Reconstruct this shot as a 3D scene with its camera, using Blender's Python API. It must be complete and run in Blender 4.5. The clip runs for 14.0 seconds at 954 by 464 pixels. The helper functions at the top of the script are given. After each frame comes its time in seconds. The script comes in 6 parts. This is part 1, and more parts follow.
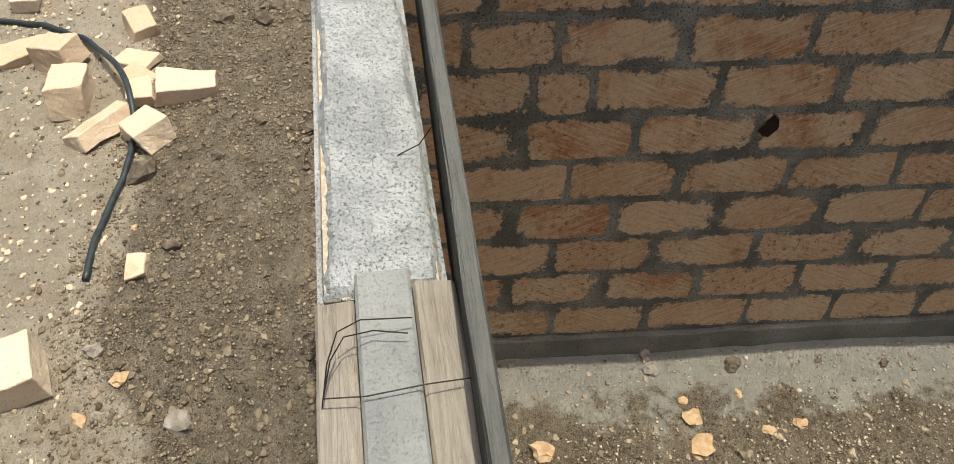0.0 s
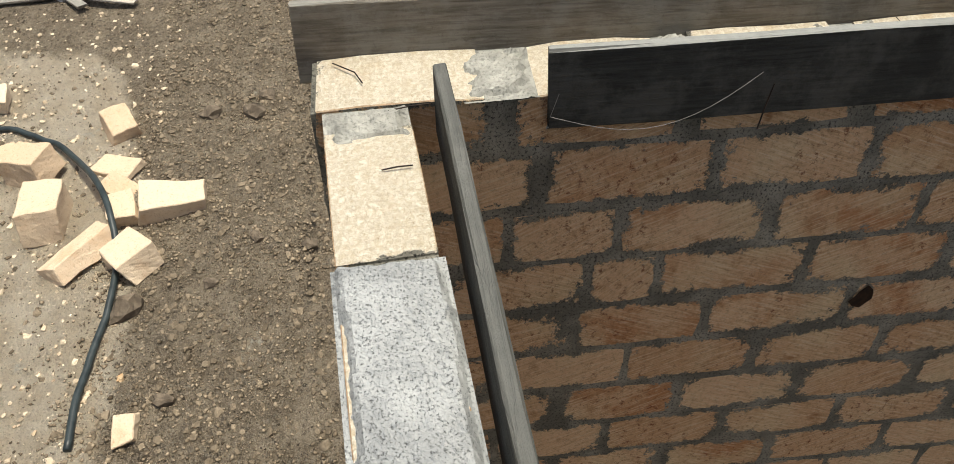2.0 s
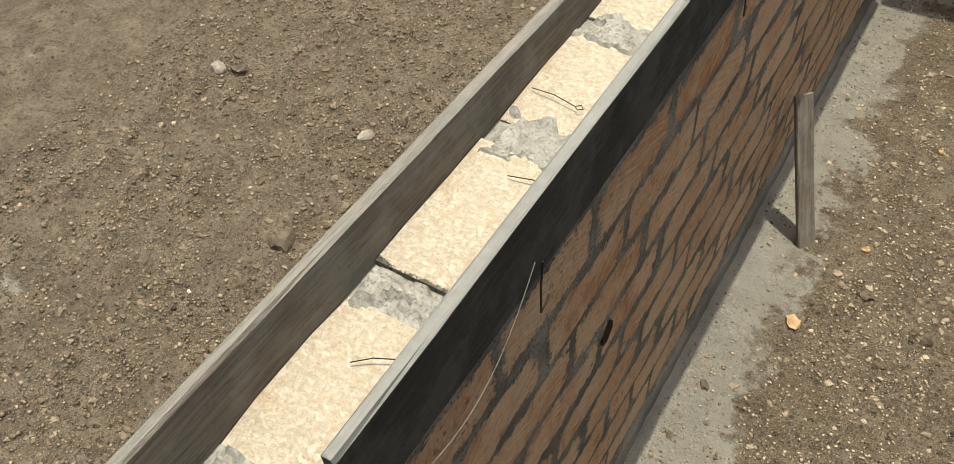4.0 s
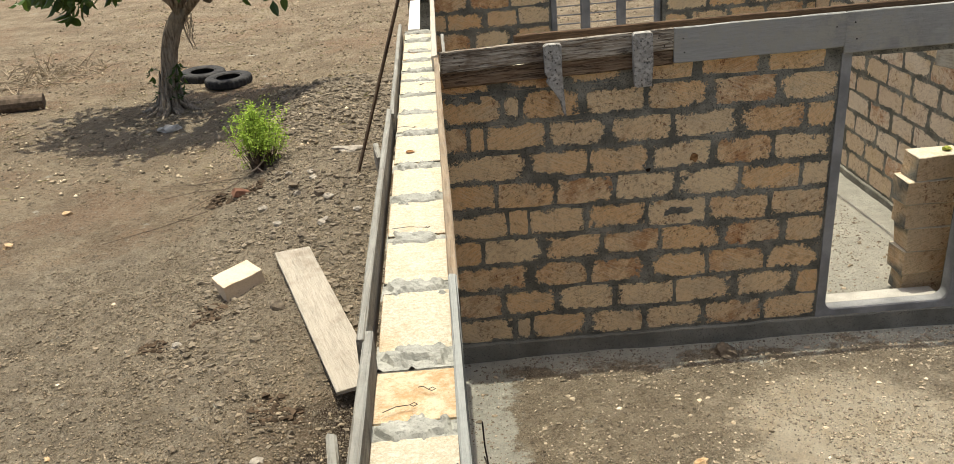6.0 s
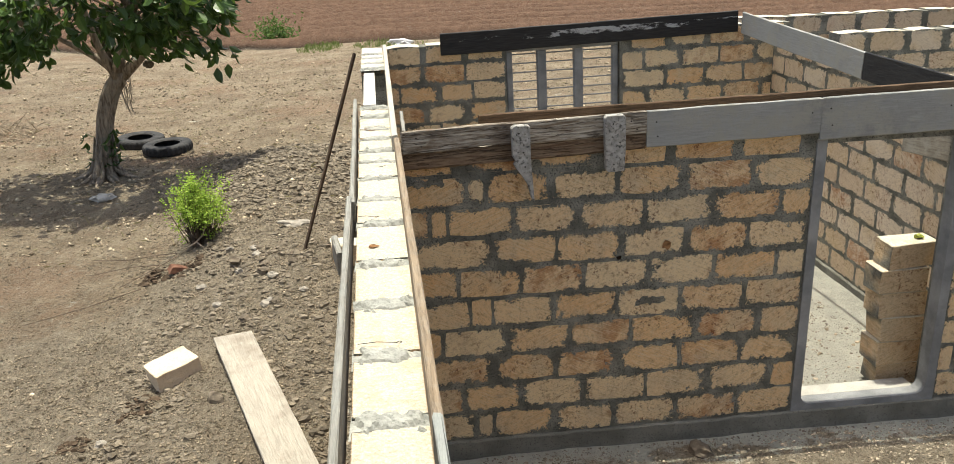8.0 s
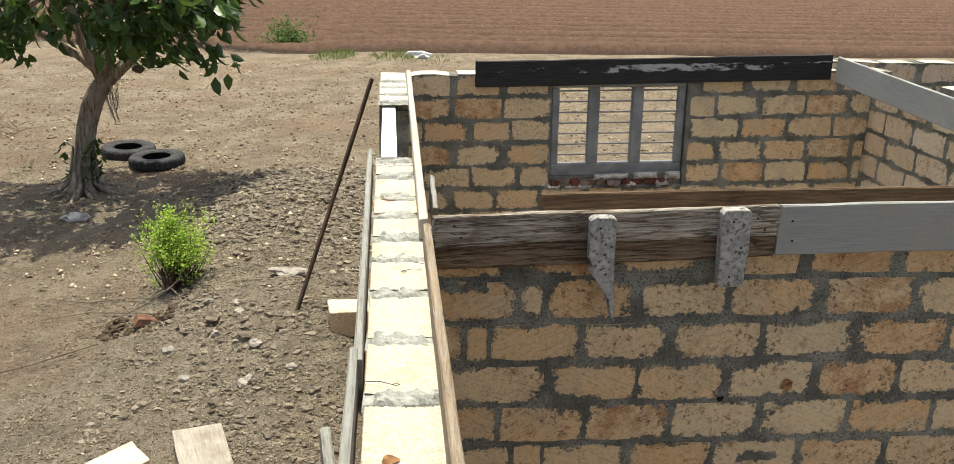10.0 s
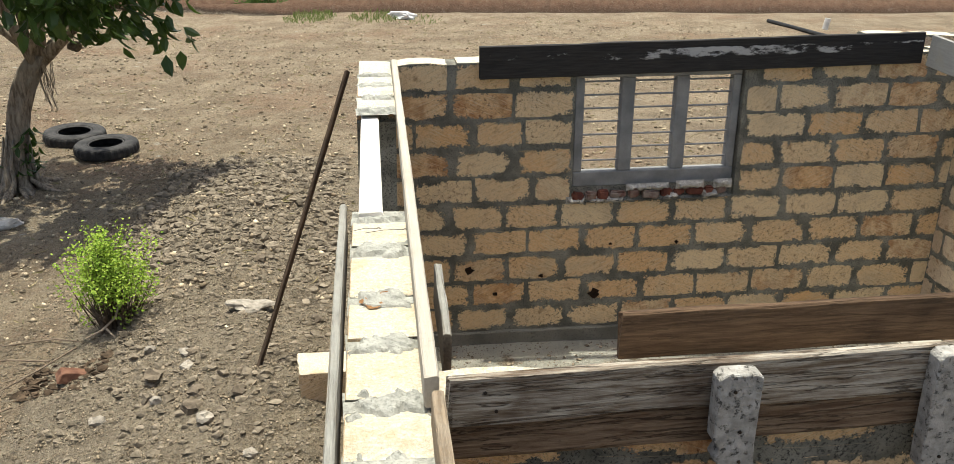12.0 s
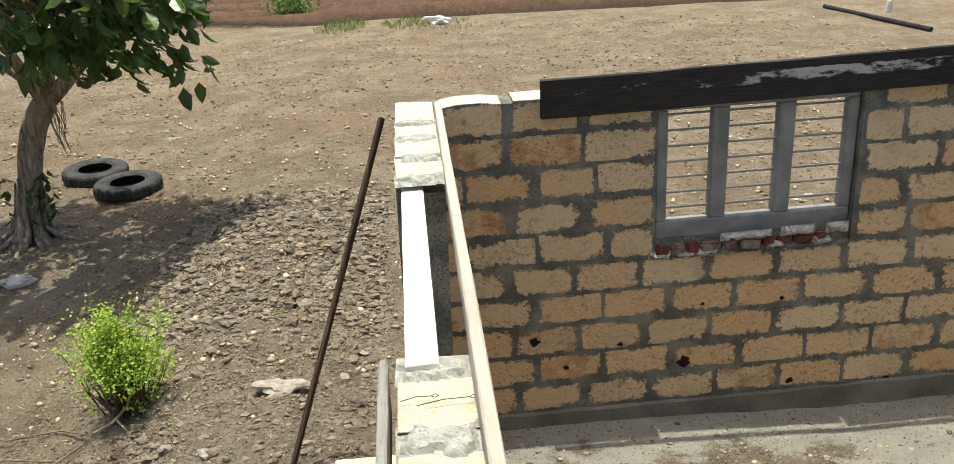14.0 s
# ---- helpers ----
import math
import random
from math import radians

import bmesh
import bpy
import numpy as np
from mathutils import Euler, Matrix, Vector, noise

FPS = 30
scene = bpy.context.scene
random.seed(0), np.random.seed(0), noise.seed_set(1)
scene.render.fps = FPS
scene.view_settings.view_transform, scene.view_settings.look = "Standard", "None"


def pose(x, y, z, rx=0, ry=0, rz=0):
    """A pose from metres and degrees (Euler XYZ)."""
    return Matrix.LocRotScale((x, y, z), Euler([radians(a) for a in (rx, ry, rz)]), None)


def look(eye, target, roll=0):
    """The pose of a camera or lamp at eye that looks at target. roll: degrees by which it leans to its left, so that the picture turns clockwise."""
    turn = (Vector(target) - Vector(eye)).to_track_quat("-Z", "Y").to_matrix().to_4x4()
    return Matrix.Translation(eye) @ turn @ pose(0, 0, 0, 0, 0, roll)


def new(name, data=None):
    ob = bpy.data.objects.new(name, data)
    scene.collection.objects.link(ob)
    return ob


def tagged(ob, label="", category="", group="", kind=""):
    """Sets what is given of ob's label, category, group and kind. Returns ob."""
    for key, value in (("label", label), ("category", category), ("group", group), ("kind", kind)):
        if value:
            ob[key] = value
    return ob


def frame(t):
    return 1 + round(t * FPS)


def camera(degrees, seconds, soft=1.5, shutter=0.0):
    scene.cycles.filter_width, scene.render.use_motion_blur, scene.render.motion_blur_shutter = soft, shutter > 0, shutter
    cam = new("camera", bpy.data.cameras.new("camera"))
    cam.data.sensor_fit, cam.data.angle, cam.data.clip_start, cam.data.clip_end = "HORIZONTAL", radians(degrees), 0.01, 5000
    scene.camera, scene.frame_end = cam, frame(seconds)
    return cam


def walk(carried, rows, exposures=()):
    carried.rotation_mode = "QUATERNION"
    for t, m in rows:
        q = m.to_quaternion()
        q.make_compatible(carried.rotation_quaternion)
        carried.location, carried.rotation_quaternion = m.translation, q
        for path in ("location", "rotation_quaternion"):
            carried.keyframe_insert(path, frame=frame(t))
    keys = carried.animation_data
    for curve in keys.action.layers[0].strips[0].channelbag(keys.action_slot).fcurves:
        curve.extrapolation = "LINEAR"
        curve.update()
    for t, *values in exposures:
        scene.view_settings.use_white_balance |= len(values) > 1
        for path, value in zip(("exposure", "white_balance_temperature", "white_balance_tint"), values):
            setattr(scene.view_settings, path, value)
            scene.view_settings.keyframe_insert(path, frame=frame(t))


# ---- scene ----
cam = camera(56.9, 14.0, 0.8)
PATH = [
    (0, (2.77, 0.118, 3.69), (1.359, 0.239, 2.279), 0.9),
    (0.5, (2.639, 0.097, 3.7), (1.219, 0.226, 2.297), 7.2),
    (1, (2.386, 0.102, 3.718), (0.988, 0.211, 2.293), 5.9),
    (1.5, (2.151, 0.097, 3.793), (0.77, 0.211, 2.351), 2.5),
    (2, (1.878, 0.027, 3.794), (0.459, 0.165, 2.391), -1.1),
    (2.2, (1.743, 0.02, 3.827), (0.336, 0.197, 2.417), -1.5),
    (4.3, (0.474, 0.011, 3.777), (-0.132, 1.272, 2.348), -5.0),
    (4.5, (0.421, 0.049, 3.77), (-0.102, 1.434, 2.426), -6.1),
    (5, (0.287, 0.106, 3.785), (-0.082, 1.616, 2.527), -8.6),
    (5.5, (0.182, 0.176, 3.791), (-0.004, 1.86, 2.73), -4.7),
    (6, (0.022, 0.182, 3.882), (0.081, 2.014, 3.081), -3.8),
    (6.5, (-0.049, 0.204, 3.926), (0.073, 2.078, 3.238), -2.6),
    (7, (-0.073, 0.258, 3.916), (0.075, 2.148, 3.278), -4.0),
    (7.2, (-0.067, 0.291, 3.915), (0.093, 2.176, 3.267), -4.1),
    (9.3, (-0.145, 1.9, 3.819), (0.095, 3.767, 3.144), 2.4),
    (9.5, (-0.141, 2.109, 3.831), (0.071, 3.978, 3.152), 1.9),
    (10, (-0.157, 2.507, 3.828), (0.04, 4.389, 3.18), 1.7),
    (10.5, (-0.176, 2.999, 3.824), (0.041, 4.874, 3.165), 2.2),
    (11, (-0.158, 3.518, 3.787), (0.078, 5.379, 3.092), 2.0),
    (11.5, (-0.143, 3.923, 3.811), (0.064, 5.779, 3.096), 1.7),
    (12, (-0.142, 4.355, 3.81), (0.087, 6.198, 3.066), 1.3),
    (12.5, (-0.136, 4.752, 3.794), (0.101, 6.582, 3.021), 1.6),
    (13, (-0.126, 5.065, 3.834), (-0.014, 6.896, 3.037), 0.5),
    (13.5, (-0.155, 5.378, 3.836), (-0.037, 7.235, 3.103), 0.2),
    (14, (-0.153, 5.619, 3.84), (-0.016, 7.466, 3.086), -2.0),
]
walk(cam, [(t, look(eye, target, roll)) for t, eye, target, roll in PATH],
     [(0.0, -0.13, 6750.0, 9.0), (2.2, -0.13, 6750.0, 9.0), (4.3, -0.01, 7100.0, 9.0), (5.5, 0.04, 7000.0, 8.0),
      (7.0, 0.36, 6650.0, 6.5), (9.3, 0.35, 6600.0, 5.5), (14.0, 0.32, 6600.0, 5.5)])

# ---- world and sun ----
SUN_WAY = Vector((-0.02, 0.115, 1.0)).normalized()
world = bpy.data.worlds.new("world")
scene.world = world
world.use_nodes = True
wn = world.node_tree.nodes
sky = wn.new("ShaderNodeTexSky")
sky.sky_type = "NISHITA"
sky.sun_disc = False
sky.sun_elevation = math.asin(SUN_WAY.z)
sky.sun_rotation = math.atan2(SUN_WAY.x, SUN_WAY.y)
sky.dust_density = 6.0
world.node_tree.links.new(sky.outputs[0], wn["Background"].inputs[0])
wn["Background"].inputs[1].default_value = 0.148
sun_data = bpy.data.lights.new("sun", "SUN")
sun_data.energy, sun_data.angle, sun_data.color = 4.45, radians(0.53), (1.0, 0.955, 0.84)
sun = new("sun", sun_data)
sun.matrix_world = look(SUN_WAY * 60, (0, 0, 0))


# ---- materials ----
class Nodes:
    """A short way to write node trees."""

    def __init__(self, name):
        self.m = bpy.data.materials.new(name)
        self.m.use_nodes = True
        self.t = self.m.node_tree
        self.b = self.t.nodes["Principled BSDF"]

    def n(self, kind, **ins):
        node = self.t.nodes.new("ShaderNode" + kind)
        for k, v in ins.items():
            self.put(node.inputs[k.replace("_", " ")], v)
        return node

    def put(self, socket, v):
        if hasattr(v, "is_output"):
            self.t.links.new(v, socket)
        else:
            socket.default_value = v

    def math(self, op, a, b=0.0, c=None):
        node = self.t.nodes.new("ShaderNodeMath")
        node.operation = op
        self.put(node.inputs[0], a)
        self.put(node.inputs[1], b)
        if c is not None:
            self.put(node.inputs[2], c)
        return node.outputs[0]

    def noise(self, scale, detail=4.0, rough=0.55, vec=None, distort=0.0):
        node = self.n("TexNoise", Scale=scale, Detail=detail, Roughness=rough, Distortion=distort)
        if vec is not None:
            self.t.links.new(vec, node.inputs["Vector"])
        return node.outputs["Fac"]

    def ramp(self, fac, lo, hi):
        node = self.t.nodes.new("ShaderNodeMapRange")
        node.interpolation_type = "SMOOTHSTEP"
        self.put(node.inputs[0], fac)
        node.inputs[1].default_value, node.inputs[2].default_value = lo, hi
        return node.outputs[0]

    def mix(self, fac, a, b, blend="MIX"):
        node = self.t.nodes.new("ShaderNodeMix")
        node.data_type, node.blend_type = "RGBA", blend
        self.put(node.inputs[0], fac)
        for s, v in ((6, a), (7, b)):
            self.put(node.inputs[s], (*v, 1.0) if isinstance(v, tuple) and len(v) == 3 else v)
        return node.outputs[2]

    def pos(self):
        return self.n("NewGeometry").outputs["Position"]

    def stretched(self, sx, sy, sz, local=True):
        src = self.n("TexCoord").outputs["Object"] if local else self.pos()
        node = self.n("Mapping", Vector=src)
        node.inputs["Scale"].default_value = (sx, sy, sz)
        return node.outputs[0]

    def finish(self, color, rough=0.9, height=None, dist=0.01, strength=0.6, spec=0.25, metal=0.0):
        self.put(self.b.inputs["Base Color"], (*color, 1.0) if isinstance(color, tuple) and len(color) == 3 else color)
        self.put(self.b.inputs["Roughness"], rough)
        self.b.inputs["Specular IOR Level"].default_value = spec
        self.b.inputs["Metallic"].default_value = metal
        if height is not None:
            bump = self.n("Bump", Height=height, Distance=dist, Strength=strength)
            self.t.links.new(bump.outputs[0], self.b.inputs["Normal"])
        return self.m


def mortar_color(k, p):
    """Grey cement with sand grains and paler dry patches."""
    c = k.mix(k.ramp(k.noise(5.0, 3, vec=p), 0.35, 0.7), (0.155, 0.153, 0.128), (0.345, 0.337, 0.284))
    return k.mix(k.ramp(k.noise(110.0, 4, 0.75, vec=p), 0.50, 0.64), c, (0.045, 0.044, 0.04))


def mortar_material():
    k = Nodes("mortar")
    p = k.pos()
    h = k.math("ADD", k.noise(45.0, 6, 0.7, vec=p), k.math("MULTIPLY", k.noise(220.0, 2, vec=p), 0.5))
    return k.finish(mortar_color(k, p), 0.95, h, 0.02, 0.9)


def concrete_material(name, dark, pale, scale=4.0, rough=0.85, pit=0.35, pit_scale=170.0):
    k = Nodes(name)
    p = k.pos()
    c = k.mix(k.ramp(k.noise(scale, 5, 0.6, vec=p), 0.3, 0.72), dark, pale)
    pits = k.ramp(k.noise(pit_scale, 4, 0.75, vec=p), 0.54, 0.66)
    c = k.mix(k.math("MULTIPLY", pits, pit), c, tuple(v * 0.4 for v in dark))
    h = k.math("SUBTRACT", k.noise(120.0, 4, 0.7, vec=p), k.math("MULTIPLY", pits, pit * 2))
    return k.finish(c, rough, h, 0.004 + 0.012 * pit, 0.7)


def stone_material(name, smear, deep, light):
    """Sawn soft limestone: cream to orange, saw strokes, rusty stains, cement smeared over the rims."""
    k = Nodes(name)
    p = k.pos()
    rnd = k.n("ObjectInfo").outputs["Random"]
    gen = k.n("SeparateXYZ", Vector=k.n("TexCoord").outputs["Generated"])
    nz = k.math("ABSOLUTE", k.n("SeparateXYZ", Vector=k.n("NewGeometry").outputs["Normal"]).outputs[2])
    c = k.mix(rnd, deep, light)
    c = k.mix(k.math("MULTIPLY", k.ramp(k.math("FRACT", k.math("MULTIPLY", rnd, 7.3)), 0.72, 0.9), k.math("MULTIPLY", k.ramp(k.noise(5.0, 5, 0.7, vec=p), 0.42, 0.6), 0.75)), c, (0.50, 0.215, 0.085))
    c = k.mix(k.ramp(k.noise(3.2, 3, vec=p), 0.45, 0.75), c, (0.76, 0.60, 0.38))
    c = k.mix(k.math("MULTIPLY", k.ramp(k.noise(9.0, 5, 0.65, vec=p), 0.55, 0.74), 0.75), c, (0.36, 0.165, 0.065))
    turned = k.n("Mapping", Vector=k.n("TexCoord").outputs["Object"])
    turned.inputs["Rotation"].default_value = (0.0, 0.42, 0.0)
    strokes = k.n("Mapping", Vector=turned.outputs[0])
    strokes.inputs["Scale"].default_value = (9.0, 9.0, 120.0)
    stroke = k.noise(1.0, 4, 0.65, vec=strokes.outputs[0], distort=0.3)
    c = k.mix(k.math("MULTIPLY", k.ramp(stroke, 0.5, 0.64), 0.5), c, (0.88, 0.75, 0.55))
    c = k.mix(k.math("MULTIPLY", k.ramp(stroke, 0.47, 0.36), 0.45), c, k.mix(0.6, c, (0.25, 0.13, 0.055)))
    c = k.mix(k.math("MULTIPLY", k.ramp(k.noise(70.0, 3, 0.7, vec=p), 0.58, 0.72), 0.5), c, (0.28, 0.17, 0.09))
    grit = k.noise(48.0, 8, 0.82, vec=p)
    c = k.mix(k.math("MULTIPLY", k.ramp(grit, 0.50, 0.36), 0.55), c, k.mix(0.65, c, (0.16, 0.085, 0.035)))
    c = k.mix(k.math("MULTIPLY", k.ramp(grit, 0.54, 0.68), 0.55), c, (0.86, 0.74, 0.54))
    rust = k.math("MULTIPLY", k.ramp(k.noise(34.0, 7, 0.8, vec=p), 0.53, 0.62), k.ramp(k.math("ADD", k.noise(2.6, 3, vec=p), k.math("MULTIPLY", k.math("FRACT", k.math("MULTIPLY", rnd, 3.7)), 0.22)), 0.55, 0.70))
    c = k.mix(k.math("MULTIPLY", rust, 0.85), c, (0.20, 0.065, 0.026))
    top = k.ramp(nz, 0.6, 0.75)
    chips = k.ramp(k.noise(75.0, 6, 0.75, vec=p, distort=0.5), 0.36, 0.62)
    # Faces turned up or down get this paler cream tone over the side colour.
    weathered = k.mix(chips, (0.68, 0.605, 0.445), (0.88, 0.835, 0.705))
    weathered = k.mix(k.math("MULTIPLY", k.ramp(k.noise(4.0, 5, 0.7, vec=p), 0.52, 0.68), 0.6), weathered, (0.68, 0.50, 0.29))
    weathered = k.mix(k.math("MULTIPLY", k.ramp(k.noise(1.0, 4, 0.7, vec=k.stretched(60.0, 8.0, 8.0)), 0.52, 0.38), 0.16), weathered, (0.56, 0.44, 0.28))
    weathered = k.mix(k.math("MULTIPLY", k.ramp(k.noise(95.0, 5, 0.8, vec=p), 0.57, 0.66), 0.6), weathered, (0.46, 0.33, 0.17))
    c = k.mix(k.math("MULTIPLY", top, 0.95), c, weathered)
    c = k.mix(k.math("MULTIPLY", k.ramp(k.noise(110.0, 4, 0.75, vec=p), 0.5, 0.68), 0.3), c, k.mix(0.6, c, (0.20, 0.12, 0.06)))
    edge = []
    for axis, size in ((0, 0.46), (2, 0.21)):
        g = gen.outputs[axis]
        edge.append(k.math("MULTIPLY", k.math("MINIMUM", g, k.math("SUBTRACT", 1.0, g)), size))
    ez = k.math("ADD", edge[1], k.math("MULTIPLY", top, 1.0))
    # distance to the rim, with rounded corners
    d = k.math("DIVIDE", k.math("MULTIPLY", edge[0], ez), k.math("ADD", k.math("ADD", edge[0], ez), 0.0005))
    d = k.math("SUBTRACT", k.math("MULTIPLY", d, 1.15), k.math("MULTIPLY", k.math("SUBTRACT", 1.0, top), 0.0065))
    fray = k.math("MULTIPLY", k.math("SUBTRACT", k.noise(62.0, 6, 0.8, vec=p, distort=0.4), 0.5), smear * 0.95)
    wob = k.math("MULTIPLY", k.math("SUBTRACT", k.noise(17.0, 6, 0.75, vec=p), 0.47), smear * 1.5)
    wide = k.math("MULTIPLY", k.math("SUBTRACT", k.noise(3.4, 3, vec=p), 0.44), smear * 1.3)
    rim = k.ramp(k.math("SUBTRACT", k.math("ADD", k.math("ADD", wob, fray), wide), d), -0.003, 0.004)
    c = k.mix(rim, c, mortar_color(k, p))
    h = k.math("ADD", k.math("MULTIPLY", stroke, 1.5), k.math("ADD", k.math("MULTIPLY", grit, 1.3), k.math("MULTIPLY", chips, 0.6)))
    h = k.math("ADD", h, k.math("MULTIPLY", rim, 0.9))
    return k.finish(c, 0.95, h, 0.012, 0.75, 0.15)


def board_material(name, dark, pale, worn=0.3, stain=(0.05, 0.045, 0.04), wet=0.8, cement=0.0, rough=1.0, dusty=0.0):
    """Weathered timber: long grain, cracks, stains and cement dust."""
    k = Nodes(name)
    v = k.stretched(1.6, 24.0, 24.0)
    grain = k.noise(3.0, 6, 0.65, vec=v, distort=0.6)
    fine = k.noise(9.0, 3, 0.7, vec=k.stretched(2.0, 60.0, 60.0))
    p = k.pos()
    c = k.mix(k.ramp(grain, 0.3, 0.7), dark, pale)
    c = k.mix(k.math("MULTIPLY", k.ramp(fine, 0.56, 0.7), 0.05 + 0.55 * rough), c, stain)
    c = k.mix(k.math("MULTIPLY", k.ramp(k.noise(2.4, 4, 0.6, vec=p), 0.5, 0.72), worn), c, stain)
    if cement:
        c = k.mix(k.math("MULTIPLY", k.ramp(k.noise(6.0, 6, 0.7, vec=p), 0.44, 0.62), cement), c, (0.35, 0.345, 0.305))
    rift = k.noise(2.0, 5, 0.6, vec=k.stretched(0.9, 13.0, 13.0), distort=0.5)
    crack = k.ramp(k.math("ABSOLUTE", k.math("SUBTRACT", rift, 0.5)), 0.022, 0.004)
    c = k.mix(k.math("MULTIPLY", crack, 0.7 * rough), c, tuple(v * 0.35 for v in stain))
    streak = k.noise(7.0, 8, 0.8, vec=k.stretched(1.2, 40.0, 40.0))
    c = k.mix(k.math("MULTIPLY", k.ramp(streak, 0.52, 0.66), 0.06 + 0.44 * rough), c, k.mix(0.5, c, tuple(min(1.0, v * 1.9) for v in pale)))
    c = k.mix(k.math("MULTIPLY", k.ramp(streak, 0.46, 0.36), 0.04 + 0.26 * rough), c, stain)
    spots = k.ramp(k.noise(45.0, 6, 0.8, vec=p), 0.56, 0.68)
    c = k.mix(k.math("MULTIPLY", spots, 0.3), c, stain)
    if dusty:
        up = k.ramp(k.n("SeparateXYZ", Vector=k.n("NewGeometry").outputs["Normal"]).outputs[2], 0.5, 0.8)
        c = k.mix(k.math("MULTIPLY", up, dusty), c, k.mix(k.noise(30.0, 6, 0.75, vec=p), (0.28, 0.295, 0.275), (0.50, 0.515, 0.485)))
    h = k.math("SUBTRACT", k.math("ADD", grain, k.math("MULTIPLY", streak, 1.2)), k.math("MULTIPLY", crack, 2.0 * rough))
    return k.finish(c, wet, h, 0.008, 0.8, 0.25)


def ground_material():
    """Dry soil; the sheet's own soil attribute says where lime dust, grey gravel and tilled red earth lie."""
    k = Nodes("soil")
    p = k.pos()
    zone = k.n("SeparateColor", Color=k.n("Attribute").outputs["Color"])
    zone.inputs[0].links[0].from_node.attribute_name = "soil"
    fine = k.noise(38.0, 6, 0.75, vec=p)
    speck = k.noise(120.0, 3, 0.7, vec=p)
    broad = k.noise(0.9, 10, 0.78, vec=p)
    patch = k.noise(4.0, 6, 0.7, vec=p)
    clump = k.noise(11.0, 7, 0.8, vec=p)
    c = k.mix(k.ramp(broad, 0.40, 0.60), (0.275, 0.205, 0.13), (0.50, 0.40, 0.27))
    c = k.mix(k.math("MULTIPLY", k.ramp(patch, 0.5, 0.72), 0.5), c, (0.36, 0.215, 0.13))
    c = k.mix(k.math("MULTIPLY", k.ramp(k.noise(0.33, 6, 0.7, vec=p), 0.5, 0.62), 0.6), c, (0.37, 0.225, 0.135))
    gravel = k.mix(k.ramp(patch, 0.35, 0.7), (0.30, 0.243, 0.168), (0.53, 0.445, 0.32))
    lime = k.mix(k.ramp(patch, 0.3, 0.7), (0.74, 0.62, 0.44), (0.95, 0.86, 0.68))
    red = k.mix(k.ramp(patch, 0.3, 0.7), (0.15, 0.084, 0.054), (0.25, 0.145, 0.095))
    wob = k.math("MULTIPLY", k.math("SUBTRACT", k.noise(2.6, 6, 0.7, vec=p), 0.5), 1.5)
    masks = [k.ramp(k.math("ADD", zone.outputs[i], k.math("MULTIPLY", wob, 0.5)), 0.35, 0.65) for i in range(3)]
    c = k.mix(masks[1], c, gravel)
    c = k.mix(masks[0], c, lime)
    cement = k.mix(k.ramp(patch, 0.3, 0.7), (0.64, 0.632, 0.545), (0.84, 0.832, 0.725))
    dusted = k.ramp(k.math("ADD", zone.inputs[0].links[0].from_node.outputs["Alpha"], k.math("MULTIPLY", wob, 1.7)), 0.35, 0.65)
    c = k.mix(dusted, c, cement)
    # Furrow troughs take near black as painted shade; dug soil shares the tone.
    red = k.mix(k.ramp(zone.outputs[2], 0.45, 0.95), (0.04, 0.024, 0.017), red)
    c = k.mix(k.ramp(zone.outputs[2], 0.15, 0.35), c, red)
    c = k.mix(k.math("MULTIPLY", k.ramp(fine, 0.50, 0.66), 0.6), c, k.mix(0.5, c, (0.52, 0.46, 0.36)))
    bare = k.math("SUBTRACT", 1.0, k.math("MULTIPLY", k.math("MAXIMUM", masks[0], dusted), 0.6))
    c = k.mix(k.math("MULTIPLY", k.ramp(clump, 0.47, 0.37), k.math("MULTIPLY", bare, 0.7)), c, k.mix(0.6, c, (0.09, 0.07, 0.05)))
    c = k.mix(k.math("MULTIPLY", k.ramp(clump, 0.54, 0.64), 0.6), c, k.mix(0.4, c, (0.66, 0.58, 0.46)))
    dents = k.ramp(fine, 0.5, 0.36)
    c = k.mix(k.math("MULTIPLY", dents, k.math("SUBTRACT", 0.8, k.math("MULTIPLY", k.math("MAXIMUM", masks[0], dusted), 0.45))), c, k.mix(0.75, c, (0.05, 0.04, 0.03)))
    # pebbles and crumbs, each with a shade of its own
    for scale, cover, force in ((9.0, 0.86, 0.6), (24.0, 0.62, 0.85), (60.0, 0.5, 0.85)):
        cell = k.n("TexVoronoi", Vector=p, Scale=scale)
        shade = k.n("SeparateColor", Color=cell.outputs["Color"])
        on = k.math("MULTIPLY", k.ramp(shade.outputs[0], cover, cover + 0.05), k.ramp(cell.outputs["Distance"], 0.42, 0.30))
        tone = k.mix(shade.outputs[1], (0.05, 0.04, 0.028), (0.56, 0.48, 0.36))
        c = k.mix(k.math("MULTIPLY", on, k.math("MULTIPLY", k.math("SUBTRACT", 1.0, k.math("MULTIPLY", k.math("MAXIMUM", masks[0], dusted), 0.65)), force)), c, tone)
        fine = k.math("ADD", fine, k.math("MULTIPLY", on, 0.35))
    c = k.mix(k.math("MULTIPLY", masks[0], 0.5), c, lime)
    c = k.mix(k.math("MULTIPLY", dusted, k.ramp(k.noise(13.0, 5, 0.7, vec=p), 0.25, 0.55)), c, cement)
    dots = k.noise(150.0, 1.5, 0.6, vec=p)
